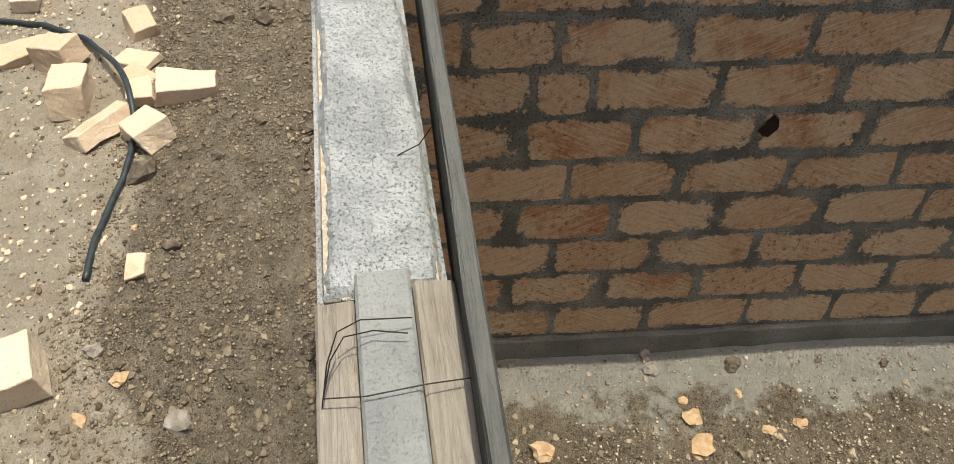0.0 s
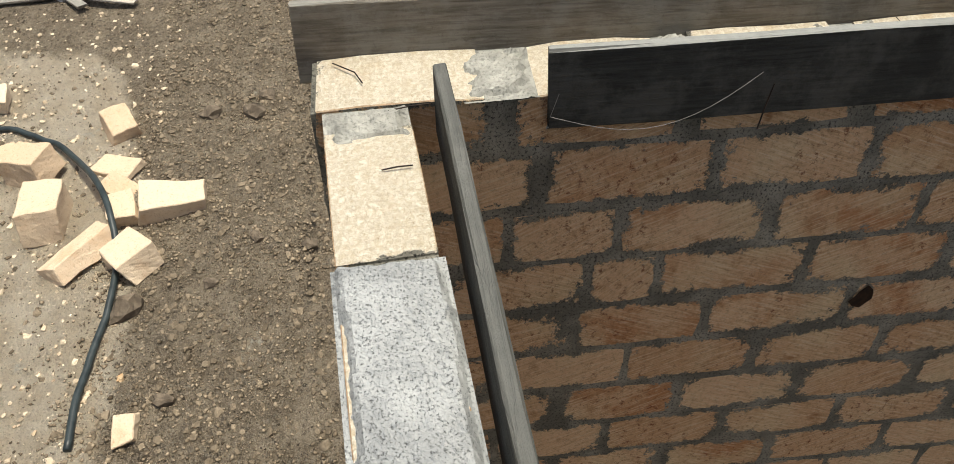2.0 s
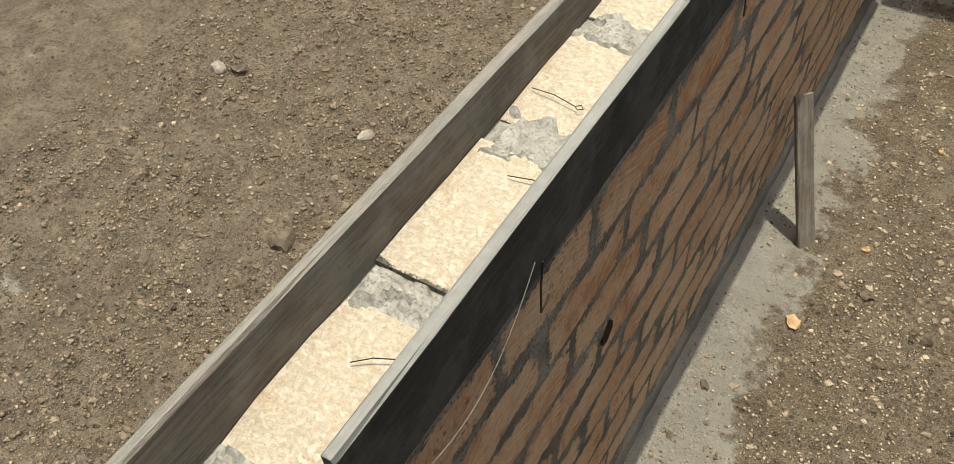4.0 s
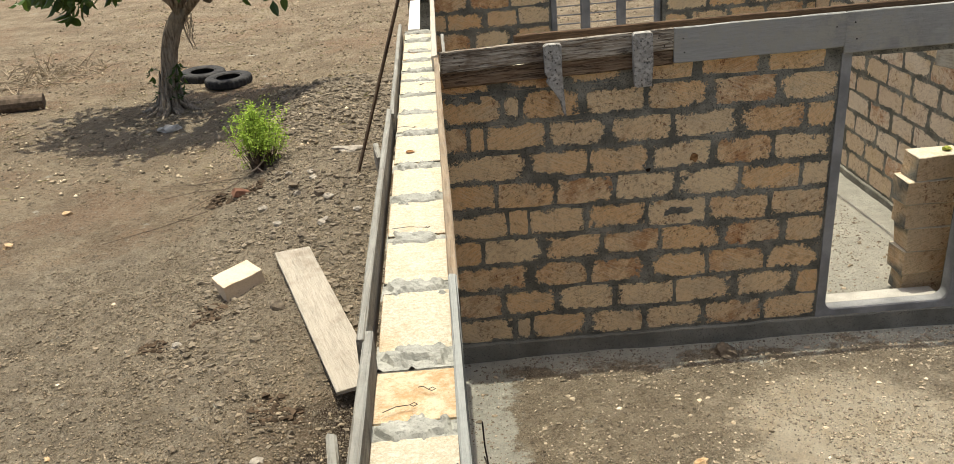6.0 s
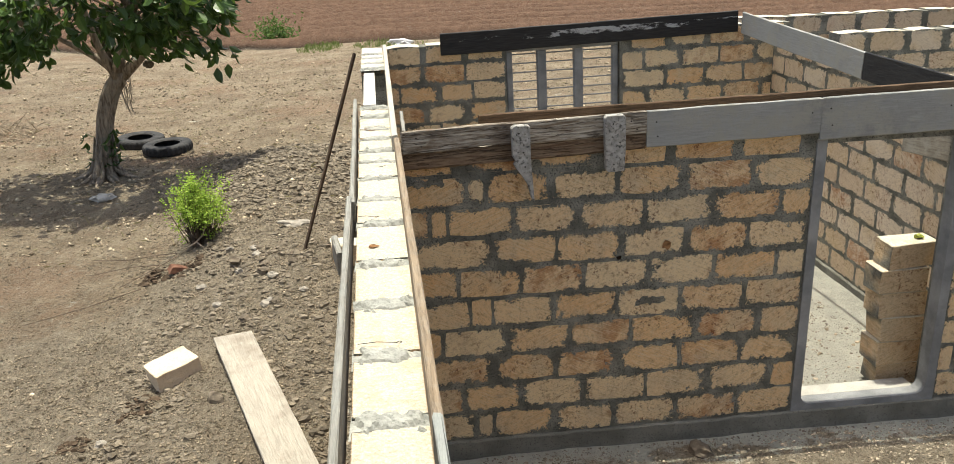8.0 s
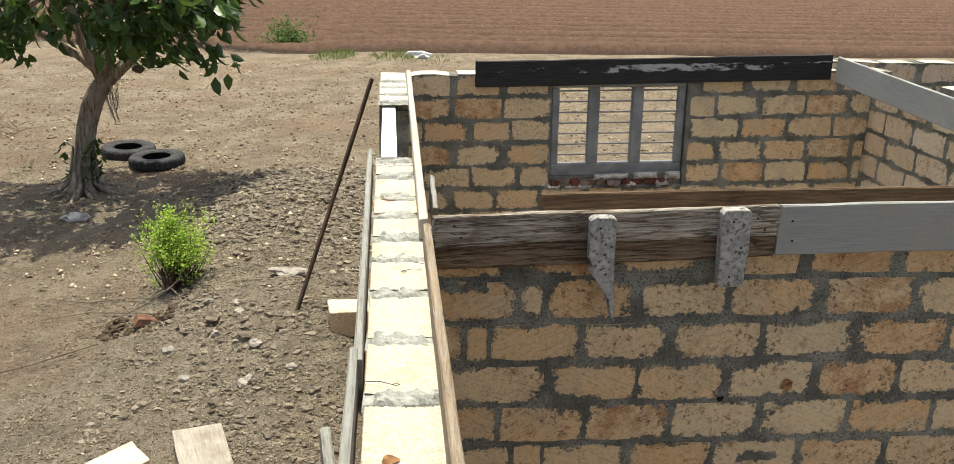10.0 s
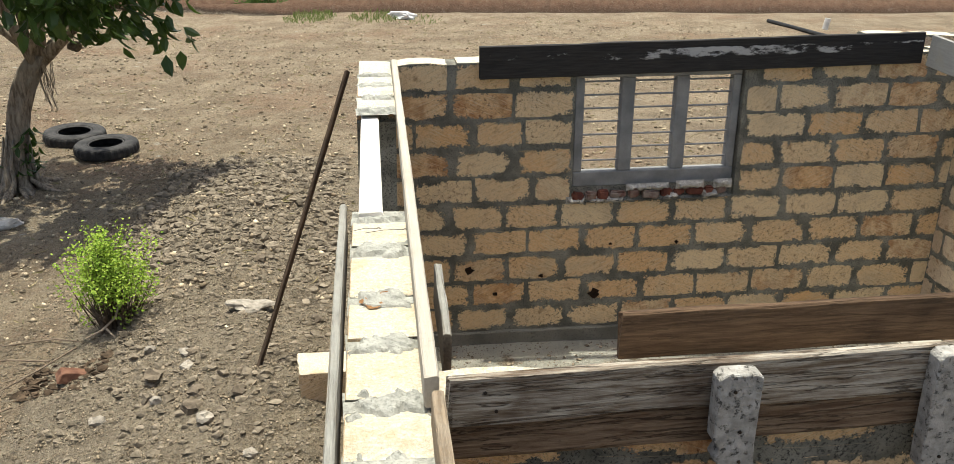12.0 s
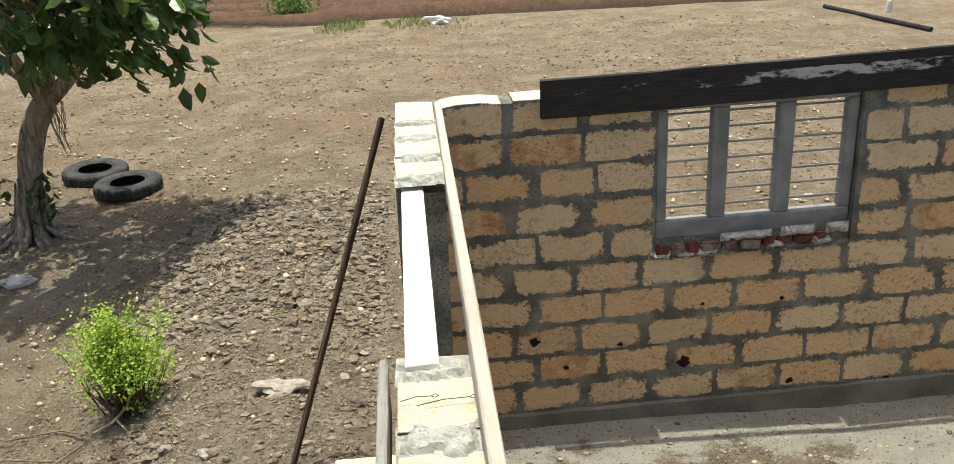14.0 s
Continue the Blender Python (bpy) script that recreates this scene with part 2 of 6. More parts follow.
    c = k.mix(k.math("MULTIPLY", k.ramp(dots, 0.53, 0.66), 0.85), c, k.mix(0.62, c, (0.80, 0.71, 0.57)))
    c = k.mix(k.math("MULTIPLY", k.ramp(dots, 0.44, 0.32), k.math("MULTIPLY", bare, 0.7)), c, k.mix(0.7, c, (0.045, 0.034, 0.024)))
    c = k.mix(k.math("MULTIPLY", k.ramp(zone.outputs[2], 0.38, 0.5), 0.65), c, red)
    h = k.math("ADD", k.math("ADD", k.math("MULTIPLY", fine, 1.0), k.math("MULTIPLY", clump, 1.2)), k.math("MULTIPLY", speck, 0.6))
    return k.finish(c, 0.97, h, 0.07, 1.0, 0.1)


def simple_material(name, dark, pale, scale=8.0, rough=0.8, bump=0.004, spec=0.25, metal=0.0, by_piece=0.0):
    k = Nodes(name)
    p = k.pos()
    f = k.ramp(k.noise(scale, 5, 0.65, vec=p), 0.3, 0.7)
    c = k.mix(f, dark, pale)
    if by_piece:
        r = k.n("NewGeometry").outputs["Random Per Island"]
        own = k.math("FRACT", k.math("MULTIPLY", r, 17.3))
        c = k.mix(k.math("MULTIPLY", r, by_piece), c, k.mix(own, tuple(v * 0.45 for v in dark), tuple(min(1, v * 1.5) for v in pale)))
    return k.finish(c, rough, k.noise(scale * 9, 4, 0.7, vec=p), bump, 0.6, spec, metal)


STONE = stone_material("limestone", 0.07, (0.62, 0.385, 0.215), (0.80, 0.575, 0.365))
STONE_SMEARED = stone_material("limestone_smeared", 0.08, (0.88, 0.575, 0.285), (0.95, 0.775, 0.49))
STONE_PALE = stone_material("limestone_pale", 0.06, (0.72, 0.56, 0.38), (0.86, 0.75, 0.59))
MORTAR = mortar_material()
CONCRETE = concrete_material("cast_concrete", (0.20, 0.205, 0.205), (0.34, 0.345, 0.34))
PLINTH = concrete_material("plinth_concrete", (0.16, 0.156, 0.13), (0.29, 0.282, 0.24), 2.5, 0.95, 0.9, 90.0)
BOARD_BLACK = board_material("black_board", (0.012, 0.012, 0.013), (0.035, 0.034, 0.034), 0.3, (0.008, 0.008, 0.008), 0.6, 0.0)
BOARD_GREY = board_material("cement_grey_board", (0.305, 0.31, 0.295), (0.37, 0.375, 0.36), 0.35, (0.15, 0.147, 0.135), 0.85, 1.0, 0.04)
BOARD_DARKGREY = board_material("dark_grey_board", (0.02, 0.0225, 0.021), (0.05, 0.054, 0.05), 0.5, (0.012, 0.013, 0.012), 0.7, 0.13, 0.15, 0.9)
BOARD_BROWN = board_material("brown_board", (0.085, 0.05, 0.028), (0.19, 0.125, 0.075), 0.5, (0.03, 0.018, 0.01), 0.8, 0.0, 0.35)
BOARD_OLD = board_material("old_board", (0.16, 0.113, 0.07), (0.60, 0.55, 0.46), 0.75, (0.09, 0.05, 0.026), 0.9)
BOARD_OLDBROWN = board_material("old_brown_board", (0.12, 0.07, 0.04), (0.30, 0.22, 0.145), 0.5, (0.06, 0.033, 0.018), 0.9)
BOARD_PALE = board_material("pale_board", (0.47, 0.43, 0.36), (0.55, 0.51, 0.435), 0.3, (0.27, 0.225, 0.17), 0.9, 0.0, 0.0)
BOARD_WEATHERED = board_material("weathered_board", (0.37, 0.335, 0.28), (0.47, 0.43, 0.36), 0.6, (0.21, 0.17, 0.125), 0.9, 0.0, 0.16)
BOARD_DULL = board_material("dull_dark_board", (0.035, 0.037, 0.031), (0.075, 0.077, 0.066), 0.4, (0.02, 0.02, 0.016), 0.75, 0.1, 0.2, 0.3)
BOARD_TAN = board_material("tan_board", (0.25, 0.185, 0.12), (0.38, 0.30, 0.21), 0.3, (0.13, 0.09, 0.055), 0.85, 0.25, 0.25)
BOARD_MID = board_material("grey_brown_board", (0.17, 0.15, 0.118), (0.30, 0.27, 0.22), 0.35, (0.075, 0.06, 0.045), 0.9, 0.45, 0.22, 0.45)


def spilled_board_material():
    """Black board with streaks of white lime dried on it."""
    k = Nodes("black_board_limed")
    v = k.n("TexCoord").outputs["Object"]
    xyz = k.n("SeparateXYZ", Vector=v)
    grain = k.noise(3.0, 6, 0.65, vec=k.stretched(1.6, 24.0, 24.0))
    c = k.mix(k.ramp(grain, 0.3, 0.7), (0.010, 0.010, 0.010), (0.032, 0.030, 0.029))
    along = k.math("MULTIPLY", k.ramp(xyz.outputs[0], 0.45, 1.9), k.ramp(xyz.outputs[0], 3.1, 2.8))
    mid = k.math("MULTIPLY", k.ramp(xyz.outputs[2], -0.21, -0.12), k.ramp(xyz.outputs[2], -0.02, -0.07))
    n = k.noise(1.0, 7, 0.72, vec=k.stretched(3.2, 9.0, 9.0))
    limed = k.ramp(k.math("MULTIPLY", k.math("ADD", n, k.math("MULTIPLY", along, 0.12)), mid), 0.58, 0.66)
    c = k.mix(k.math("MULTIPLY", limed, 0.8), c, (0.50, 0.50, 0.49))
    return k.finish(c, 0.55, k.math("ADD", grain, limed), 0.004, 0.6, 0.3)


BOARD_SPILLED = spilled_board_material()
SOIL = ground_material()
STEEL = simple_material("rusty_wire", (0.02, 0.017, 0.015), (0.06, 0.045, 0.035), 30, 0.6, 0.001, 0.4, 0.6)


# ---- small builders ----
def finish_mesh(name, bm, material):
    me = bpy.data.meshes.new(name)
    bm.normal_update()
    bm.to_mesh(me)
    bm.free()
    if material:
        me.materials.append(material)
    return me


def part(name, bm, material, parent=None, label="", m=None):
    ob = new(name, finish_mesh(name, bm, material))
    if parent:
        ob.parent = parent
    if m is not None:
        ob.matrix_basis = m
    if label:
        ob["label"] = label
    return ob


def thing(name, m, label, category, group="", kind=""):
    ob = new(name)
    ob.empty_display_size = 0.05
    ob.matrix_basis = m
    return tagged(ob, label, category, group, kind)


def box(bm, x0, y0, z0, x1, y1, z1):
    geo = bmesh.ops.create_cube(bm, size=1.0, matrix=Matrix.Translation(((x0 + x1) / 2, (y0 + y1) / 2, (z0 + z1) / 2)) @ Matrix.Diagonal((x1 - x0, y1 - y0, z1 - z0, 1)))
    return geo["verts"]


def plank_bm(length, height, thick, rng, cuts=10, wear=0.004, droop=0.0, bite=()):
    """A sawn board along x, its top at z=0, its near face at y=0, with worn, slightly wavy edges. bite: (x, depth) chips in the lower edge."""
    bm = bmesh.new()
    rings = []
    for i in range(cuts + 1):
        s = i / cuts
        x = s * length
        sag = -droop * 4 * s * (1 - s) + rng.uniform(-wear, wear) * 0.6
        cut = sum(max(0.0, d * (1 - abs(x - bx) / 0.12)) for bx, d in bite)
        c = 0.006
        ring = []
        for y, z in ((0, -height + c), (0, -c), (c, 0), (thick - c, 0), (thick, -c), (thick, -height + c), (thick - c, -height), (c, -height)):
            zz = z + sag + rng.uniform(-wear, wear) * 0.5 + (cut if z < -height / 2 else 0)
            ring.append(bm.verts.new((x + (rng.uniform(-wear, wear) if 0 < i < cuts else rng.uniform(-2, 2) * wear), y + rng.uniform(-wear, wear) * 0.3, zz)))
        rings.append(ring)
    for a, b in zip(rings, rings[1:]):
        for j in range(8):
            bm.faces.new((a[j], a[(j + 1) % 8], b[(j + 1) % 8], b[j]))
    bm.faces.new(rings[0][::-1])
    bm.faces.new(rings[-1])
    bmesh.ops.recalc_face_normals(bm, faces=bm.faces)
    return bm


def board(name, material, a, b, height, thick, label, category="board", group="", top=None, side=1, parent=None, wear=0.004, bite=(), roll=0.0):
    """A board from a to b (its top edge), standing on edge; its thickness lies to the left of the way (side=1) or to the right (-1)."""
    a, b = Vector(a), Vector(b)
    d = b - a
    x = d.normalized()
    y = Vector((-x.y, x.x, 0)).normalized() * side
    z = x.cross(y)
    m = Matrix((x, y, z)).transposed().to_4x4()
    if side < 0:
        # keep a right-handed frame: start from the other end
        return board(name, material, b, a, height, thick, label, category, group, top, 1, parent, wear, bite, roll)
    m.translation = a
    rng = random.Random(name + str(round(a.x * 13 + a.y * 7, 2)))
    ob = part(name, plank_bm(d.length, height, thick, rng, max(6, int(d.length / 0.25)), wear, 0.0, bite), material, parent, "", m @ pose(0, 0, 0, roll, 0, 0))
    if not parent:
        tagged(ob, label, category, group)
    return ob


def rod_bm(points, radius, sides=6, bm=None, taper=None):
    """A round bar along a polyline."""
    bm = bm or bmesh.new()
    pts = [Vector(p) for p in points]
    rings = []
    for i, p in enumerate(pts):
        d = (pts[min(i + 1, len(pts) - 1)] - pts[max(i - 1, 0)]).normalized()
        u = d.orthogonal().normalized() if i == 0 else (u - d * u.dot(d)).normalized()
        v = d.cross(u)
        r = radius if taper is None else taper[i]
        rings.append([bm.verts.new(p + (u * math.cos(t) + v * math.sin(t)) * r) for t in (2 * math.pi * j / sides for j in range(sides))])
    for a, b in zip(rings, rings[1:]):
        for j in range(sides):
            bm.faces.new((a[j], a[(j + 1) % sides], b[(j + 1) % sides], b[j]))
    bm.faces.new(rings[0][::-1])
    bm.faces.new(rings[-1])
    return bm


def lump_bm(rng, size, rough=0.25, detail=2, bm=None, at=(0, 0, 0), flat=1.0):
    """An uneven stone."""
    bm = bm or bmesh.new()
    geo = bmesh.ops.create_icosphere(bm, subdivisions=detail, radius=1.0)
    o = Vector((rng.uniform(0, 99), rng.uniform(0, 99), rng.uniform(0, 99)))
    turn = Euler((rng.uniform(0, 6), rng.uniform(0, 6), rng.uniform(0, 6))).to_matrix()
    for v in geo["verts"]:
        k = 1 + rough * noise.noise(v.co * 1.3 + o) * 2
        p = turn @ (v.co * k)
        q = Vector((round(p.x * 2.2) / 2.2, round(p.y * 2.2) / 2.2, round(p.z * 2.2) / 2.2))
        p = p.lerp(q, 0.35)
        v.co = Vector((p.x * size[0], p.y * size[1], p.z * size[2] * flat)) + Vector(at)
    return bm


# ---- ground ----
def gz(x, y):
    """The height of the ground."""
    def bump(cx, cy, sx, sy, h):
        return h * math.exp(-((x - cx) / sx) ** 2 - ((y - cy) / sy) ** 2)
    x = max(-30.0, min(30.0, x))
    out = 1 / (1 + math.exp((x + 0.35) * 9)) if y > -0.6 else 1.0
    base = -0.03 - 0.22 * (1 / (1 + math.exp(-(-x - 2.6) * 1.6))) if y > -0.6 else -0.06
    z = out * (base + 0.03)
    z += out * (bump(-0.9, 10.2, 1.1, 1.6, 0.36) + bump(-1.7, 14.3, 1.2, 2.0, 0.42) + bump(-2.0, 11.6, 0.8, 1.6, 0.16) + bump(-1.3, 7.6, 1.0, 1.5, 0.12) + bump(-0.7, 4.9, 0.4, 1.3, -0.22) + bump(-1.7, 5.2, 0.6, 1.8, 0.07))
    z += 0.035 * noise.noise((x * 0.7, y * 0.7, 0)) + (0.03 if out > 0.5 else 0.012) * noise.noise((x * 2.7, y * 2.7, 3))
    rough = out * (1.0 if y > 0 else 0.5) * (1.0 if -4.5 < x and y < 17 else 0.3) * (1 - 0.85 * math.exp(-((x + 0.317 * (y - 6.1) + 1.15) / 0.35) ** 4) * (5.9 < y < 9.0))
    z += rough * (0.035 * noise.noise((x * 4, y * 4, 11)) + 0.03 * max(-0.25, noise.noise((x * 9, y * 9, 21))))
    near = out * (bump(-1.2, 11, 1.6, 5, 1.0))
    z += near * 0.05 * noise.noise((x * 6, y * 6, 5))
    if y > 24:
        z -= min(0.25, (y - 24) * 0.02)
    if 6.5 < y < 11.2 and x > -0.1:
        z += 0.08 * min(1, (y - 6.5) * 5)
    return z


def axis_steps(parts_):
    out = []
    for a, b, step in parts_:
        n = max(1, round((b - a) / step))
        out += [a + (b - a) * i / n for i in range(n)]
    return np.array(out + [parts_[-1][1]])


def field_edge(x):
    return 33.0 + 0.012 * (x - 3) ** 2 * (1 if x < 3 else 0.25)


def build_ground():
    xs = axis_steps([(-420, -60, 60), (-60, -14, 2.0), (-14, -6, 0.25), (-6, -3.5, 0.1), (-3.5, -0.3, 0.05), (-0.3, 5, 0.085), (5, 14, 0.4), (14, 70, 2.0), (70, 420, 50)])
    ys = axis_steps([(-420, -30, 60), (-30, -6, 1.5), (-6, 0.4, 0.09), (0.4, 16, 0.055), (16, 24, 0.2), (24, 32, 0.4), (32, 64, 0.14), (64, 100, 1.0), (100, 420, 60)])
    verts, zone = [], []
    for y in ys:
        for x in xs:
            z = gz(x, y)
            e = field_edge(x)
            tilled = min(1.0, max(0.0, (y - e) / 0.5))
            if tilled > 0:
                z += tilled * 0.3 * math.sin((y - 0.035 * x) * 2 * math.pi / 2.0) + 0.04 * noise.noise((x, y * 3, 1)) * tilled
            verts.append((x, y, z))
            inside = x > -0.3 and -0.2 < y < 11.2
            lime = grey = cement = 0.0
            if inside and y > 6.5:
                grey = 1.0
                lime, cement = 0.3, max(0.0, 1.15 - min(x, y - 6.65, 11.0 - y, max(0.0, 3.2 - x)) / 0.75)
            elif inside:
                # cement dust along the wall feet, pale lime in the middle
                gap = min(x, y - 0.05 - 0.07 * x, abs(6.4 - y) + 0.15)
                cement = max(0.0, 1.15 - gap / 0.55)
                lime = 0.62 * math.exp(-((x - 2.75) / 0.8) ** 2 - ((y - 5.1) / 0.75) ** 2) + 0.24
                grey = 0.68
            elif y < -0.2:
                # lime dust on the yard by the first wall
                edge = -1.68 - 0.16 * max(0.0, -x - 1.9) ** 1.3 + 0.42 * max(0.0, min(1.0, (x + 0.15) / 0.5))
                lime = 1.15 * max(0.0, min(1.0, (edge - y) / 0.42 + 0.5)) * max(0.0, min(1.0, (x + 4.9) / 1.2))
                grey = 0.75
            else:
                # grey gravel by the long wall, up to the heap beyond the bush
                end = 9.3 + 0.35 * (x + 5.2) if x < -2.9 else 17.0 - 0.6 * abs(x + 1.6)
                grey = 1 / (1 + math.exp(max(-30.0, min(30.0, (y - end) * 3.0)))) * (0.9 if x > -9 else 0.0) * (1.0 - 0.55 * math.exp(-((x + 1.0) / 1.3) ** 2 - ((y - 5.2) / 2.6) ** 2))
            if not inside and y > 0:
                # freshly dug, darker red-brown soil along the wall
                tilled = max(tilled, 0.0)
                dug = 0.36 * math.exp(-((x + 0.95) / 0.75) ** 2 - ((y - 5.0) / 1.9) ** 2) + 0.26 * math.exp(-((x + 1.7) / 1.0) ** 2 - ((y - 14.6) / 1.5) ** 2) + 0.2 * math.exp(-((x + 0.75) / 0.3) ** 2 - ((y - 11.7) / 0.4) ** 2)
                dug *= 1 + 0.6 * noise.noise((x * 2, y * 2, 6))
            else:
                dug = 0.0
            # The third value dips in furrow troughs, so their shade is in the colour.
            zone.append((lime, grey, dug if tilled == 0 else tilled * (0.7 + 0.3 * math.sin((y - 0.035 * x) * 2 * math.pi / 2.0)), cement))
    nx = len(xs)
    faces = [(j * nx + i, j * nx + i + 1, (j + 1) * nx + i + 1, (j + 1) * nx + i) for j in range(len(ys) - 1) for i in range(nx - 1)]
    me = bpy.data.meshes.new("ground")
    me.from_pydata(verts, [], faces)
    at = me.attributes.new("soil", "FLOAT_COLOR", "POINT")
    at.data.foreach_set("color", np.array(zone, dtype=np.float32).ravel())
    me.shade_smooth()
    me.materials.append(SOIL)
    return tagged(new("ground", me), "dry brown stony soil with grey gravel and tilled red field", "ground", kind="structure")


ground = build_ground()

# ---- block walls ----
PITCH, TOP = 0.232, 2.43
COURSES = [0.15 + PITCH * i for i in range(9)]


def block_mesh(seed, material):
    """One rough sawn block, 0.46 x 0.24 x 0.21, about its middle: a wavy outline pulled through the wall."""
    rng = random.Random(seed)
    bm = bmesh.new()
    hx, hz = 0.23, 0.105
    outline = []
    for x, z in ((-1, -1), (-0.4, -1), (0.3, -1), (1, -1), (1, 0.1), (1, 1), (0.4, 1), (-0.3, 1), (-1, 1), (-1, -0.1)):
        corner = abs(x) == 1 and abs(z) == 1
        j = 0.010 if corner else 0.005
        outline.append((x * hx - (0.009 * x if corner else 0) + rng.uniform(-j, j), z * hz - (0.008 * z if corner else 0) + rng.uniform(-j, j)))
    rings = []
    for y, shrink in ((-0.120, 0.004), (-0.117, 0.0), (0.117, 0.0), (0.120, 0.004)):
        rings.append([bm.verts.new((x * (1 - shrink / hx), y, z * (1 - shrink / hz))) for x, z in outline])
    n = len(outline)
    for a, b in zip(rings, rings[1:]):
        for j in range(n):
            bm.faces.new((a[j], a[(j + 1) % n], b[(j + 1) % n], b[j]))
    bm.faces.new(rings[0])
    bm.faces.new(rings[-1][::-1])
    bmesh.ops.recalc_face_normals(bm, faces=bm.faces)
    return finish_mesh("brick", bm, material)


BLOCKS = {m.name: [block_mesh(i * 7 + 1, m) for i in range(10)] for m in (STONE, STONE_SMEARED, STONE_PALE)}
bricks_later = []


def free_spans(u0, u1, z0, z1, holes):
    """The stretches of u0..u1 that no hole takes at that height."""
    spans = [(u0, u1)]
    for h0, h1, hz0, hz1 in holes:
        if min(z1, hz1) - max(z0, hz0) < 0.05:
            continue
        spans = [s for a, b in spans for s in ((a, min(b, h0)), (max(a, h1), b)) if s[1] - s[0] > 0.05]
    return spans


def block_wall(name, m, length, label, material, thick=0.24, holes=(), shift=0.0, top=TOP, length_of=0.49, plinth=0.15, top_shift=None, gap=0.018, top_gap=0.06, top_joints=None, joints={}, lift=0.0, top_raise=(99.0, 0.0)):
    """A wall along the pose's x, its thickness along y: a plinth and a mortar core with holes cut right through, and its blocks."""
    rng = random.Random(name)
    bm = bmesh.new()
    t = 0.0012
    us = sorted({0.0, length, *(u for h in holes for u in h[:2] if 0 < u < length)})
    for a, b in zip(us, us[1:]):
        zs = [(plinth, top - 0.014)]
        for h0, h1, z0, z1 in holes:
            if h0 < b - 0.01 and h1 > a + 0.01:
                zs = [s for lo, hi in zs for s in ((lo, min(hi, z0)), (max(lo, z1), hi)) if s[1] - s[0] > 0.02]
        for lo, hi in zs:
            box(bm, a + (t if a == 0 else 0), t, lo, b - (t if b == length else 0), thick - t, hi)
    wall = part(name, bm, MORTAR, None, "", m)
    tagged(wall, label, "wall", kind="structure")
    bp = bmesh.new()
    box(bp, -0.03, -0.025, -0.5, length + 0.03, thick + 0.025, plinth)
    bmesh.ops.bevel(bp, geom=list(bp.edges), offset=0.012, segments=1, affect="EDGES")
    bmesh.ops.subdivide_edges(bp, edges=[e for e in bp.edges if e.calc_length() > 1.0], cuts=int(length / 0.07), use_grid_fill=True)
    bmesh.ops.subdivide_edges(bp, edges=[e for e in bp.edges if 0.3 < e.calc_length() < 0.9], cuts=6, use_grid_fill=True)
    for v in bp.verts:
        v.co += noise.noise_vector(v.co * 9 + Vector((length, 0, 0))) * 0.012
    part("plinth", bp, PLINTH, wall, "rough grey cement plinth")
    rows = [(z + lift, z + lift + PITCH) for z in COURSES if z + lift + PITCH < top + 0.05]
    if top - rows[-1][1] > 0.06:
        rows.append((rows[-1][1], top))
    else:
        rows[-1] = (rows[-1][0], top)
    for r, (z0, z1) in enumerate(rows):
        last = r == len(rows) - 1
        off = shift + (length_of * 0.5 if r % 2 else 0.0) + rng.uniform(-0.05, 0.05)
        if last and top_shift is not None:
            off = top_shift
        if last and top_joints:
            cuts = [0.0, *top_joints, length]
        elif r in joints:
            cuts = [0.0, *joints[r]]
            while cuts[-1] < length:
                cuts.append(cuts[-1] + length_of + rng.uniform(-0.03, 0.03))
        else:
            cuts = [off % length_of - length_of]
            while cuts[-1] < length:
                cuts.append(cuts[-1] + length_of + (0 if last else rng.uniform(-0.035, 0.035)))
        g = top_gap if last else gap
        for a, b in zip(cuts, cuts[1:]):
            a, b = max(0.0, a), min(length, b)
            if b - a < 0.09:
                continue
            for s0, s1 in free_spans(a, b, z0, z1, holes):
                e0 = s0 + (g / 2 if s0 > 0.001 else 0)
                e1 = s1 - (g / 2 if s1 < length - 0.001 else 0)
                if e1 - e0 < 0.05:
                    continue
                lo, hi = z0 + gap / 2, z1 - (gap / 2 if not last else 0) + (top_raise[1] if last and e0 > top_raise[0] else 0)
                bricks_later.append((wall, material.name, (e0 + e1) / 2, thick / 2, (lo + hi) / 2 + rng.uniform(-0.004, 0.004), e1 - e0, thick, hi - lo + rng.uniform(-0.008, 0.006), rng.randrange(10), rng.random() < 0.5))
    return wall


WEST_JOINTS = [0.28, 0.80, 1.30, 1.76, 2.195, 2.59, 3.06, 3.50, 3.94, 4.41, 4.97, 5.39, 5.82, 6.20, 6.50, 6.85, 7.17, 7.62, 7.99, 9.66, 10.0, 10.35, 10.7]
MIDDLE_JOINTS = {8: [0.47, 0.60, 1.05, 1.53, 2.01, 2.52], 7: [0.21, 0.33, 0.79, 1.26, 1.74, 2.24, 2.74], 6: [0.64, 1.10, 1.57, 2.04, 2.51], 5: [0.39, 0.84, 1.30, 1.78, 2.27, 2.75],
                 4: [0.47, 0.63, 1.08, 1.55, 2.03, 2.52], 3: [0.26, 0.74, 1.20, 1.66, 2.15, 2.65], 2: [0.63, 1.09, 1.56, 2.04, 2.52], 1: [0.40, 0.83, 1.30, 1.79, 2.28, 2.77], 0: [0.49, 0.62, 1.08, 1.54, 2.03, 2.52]}
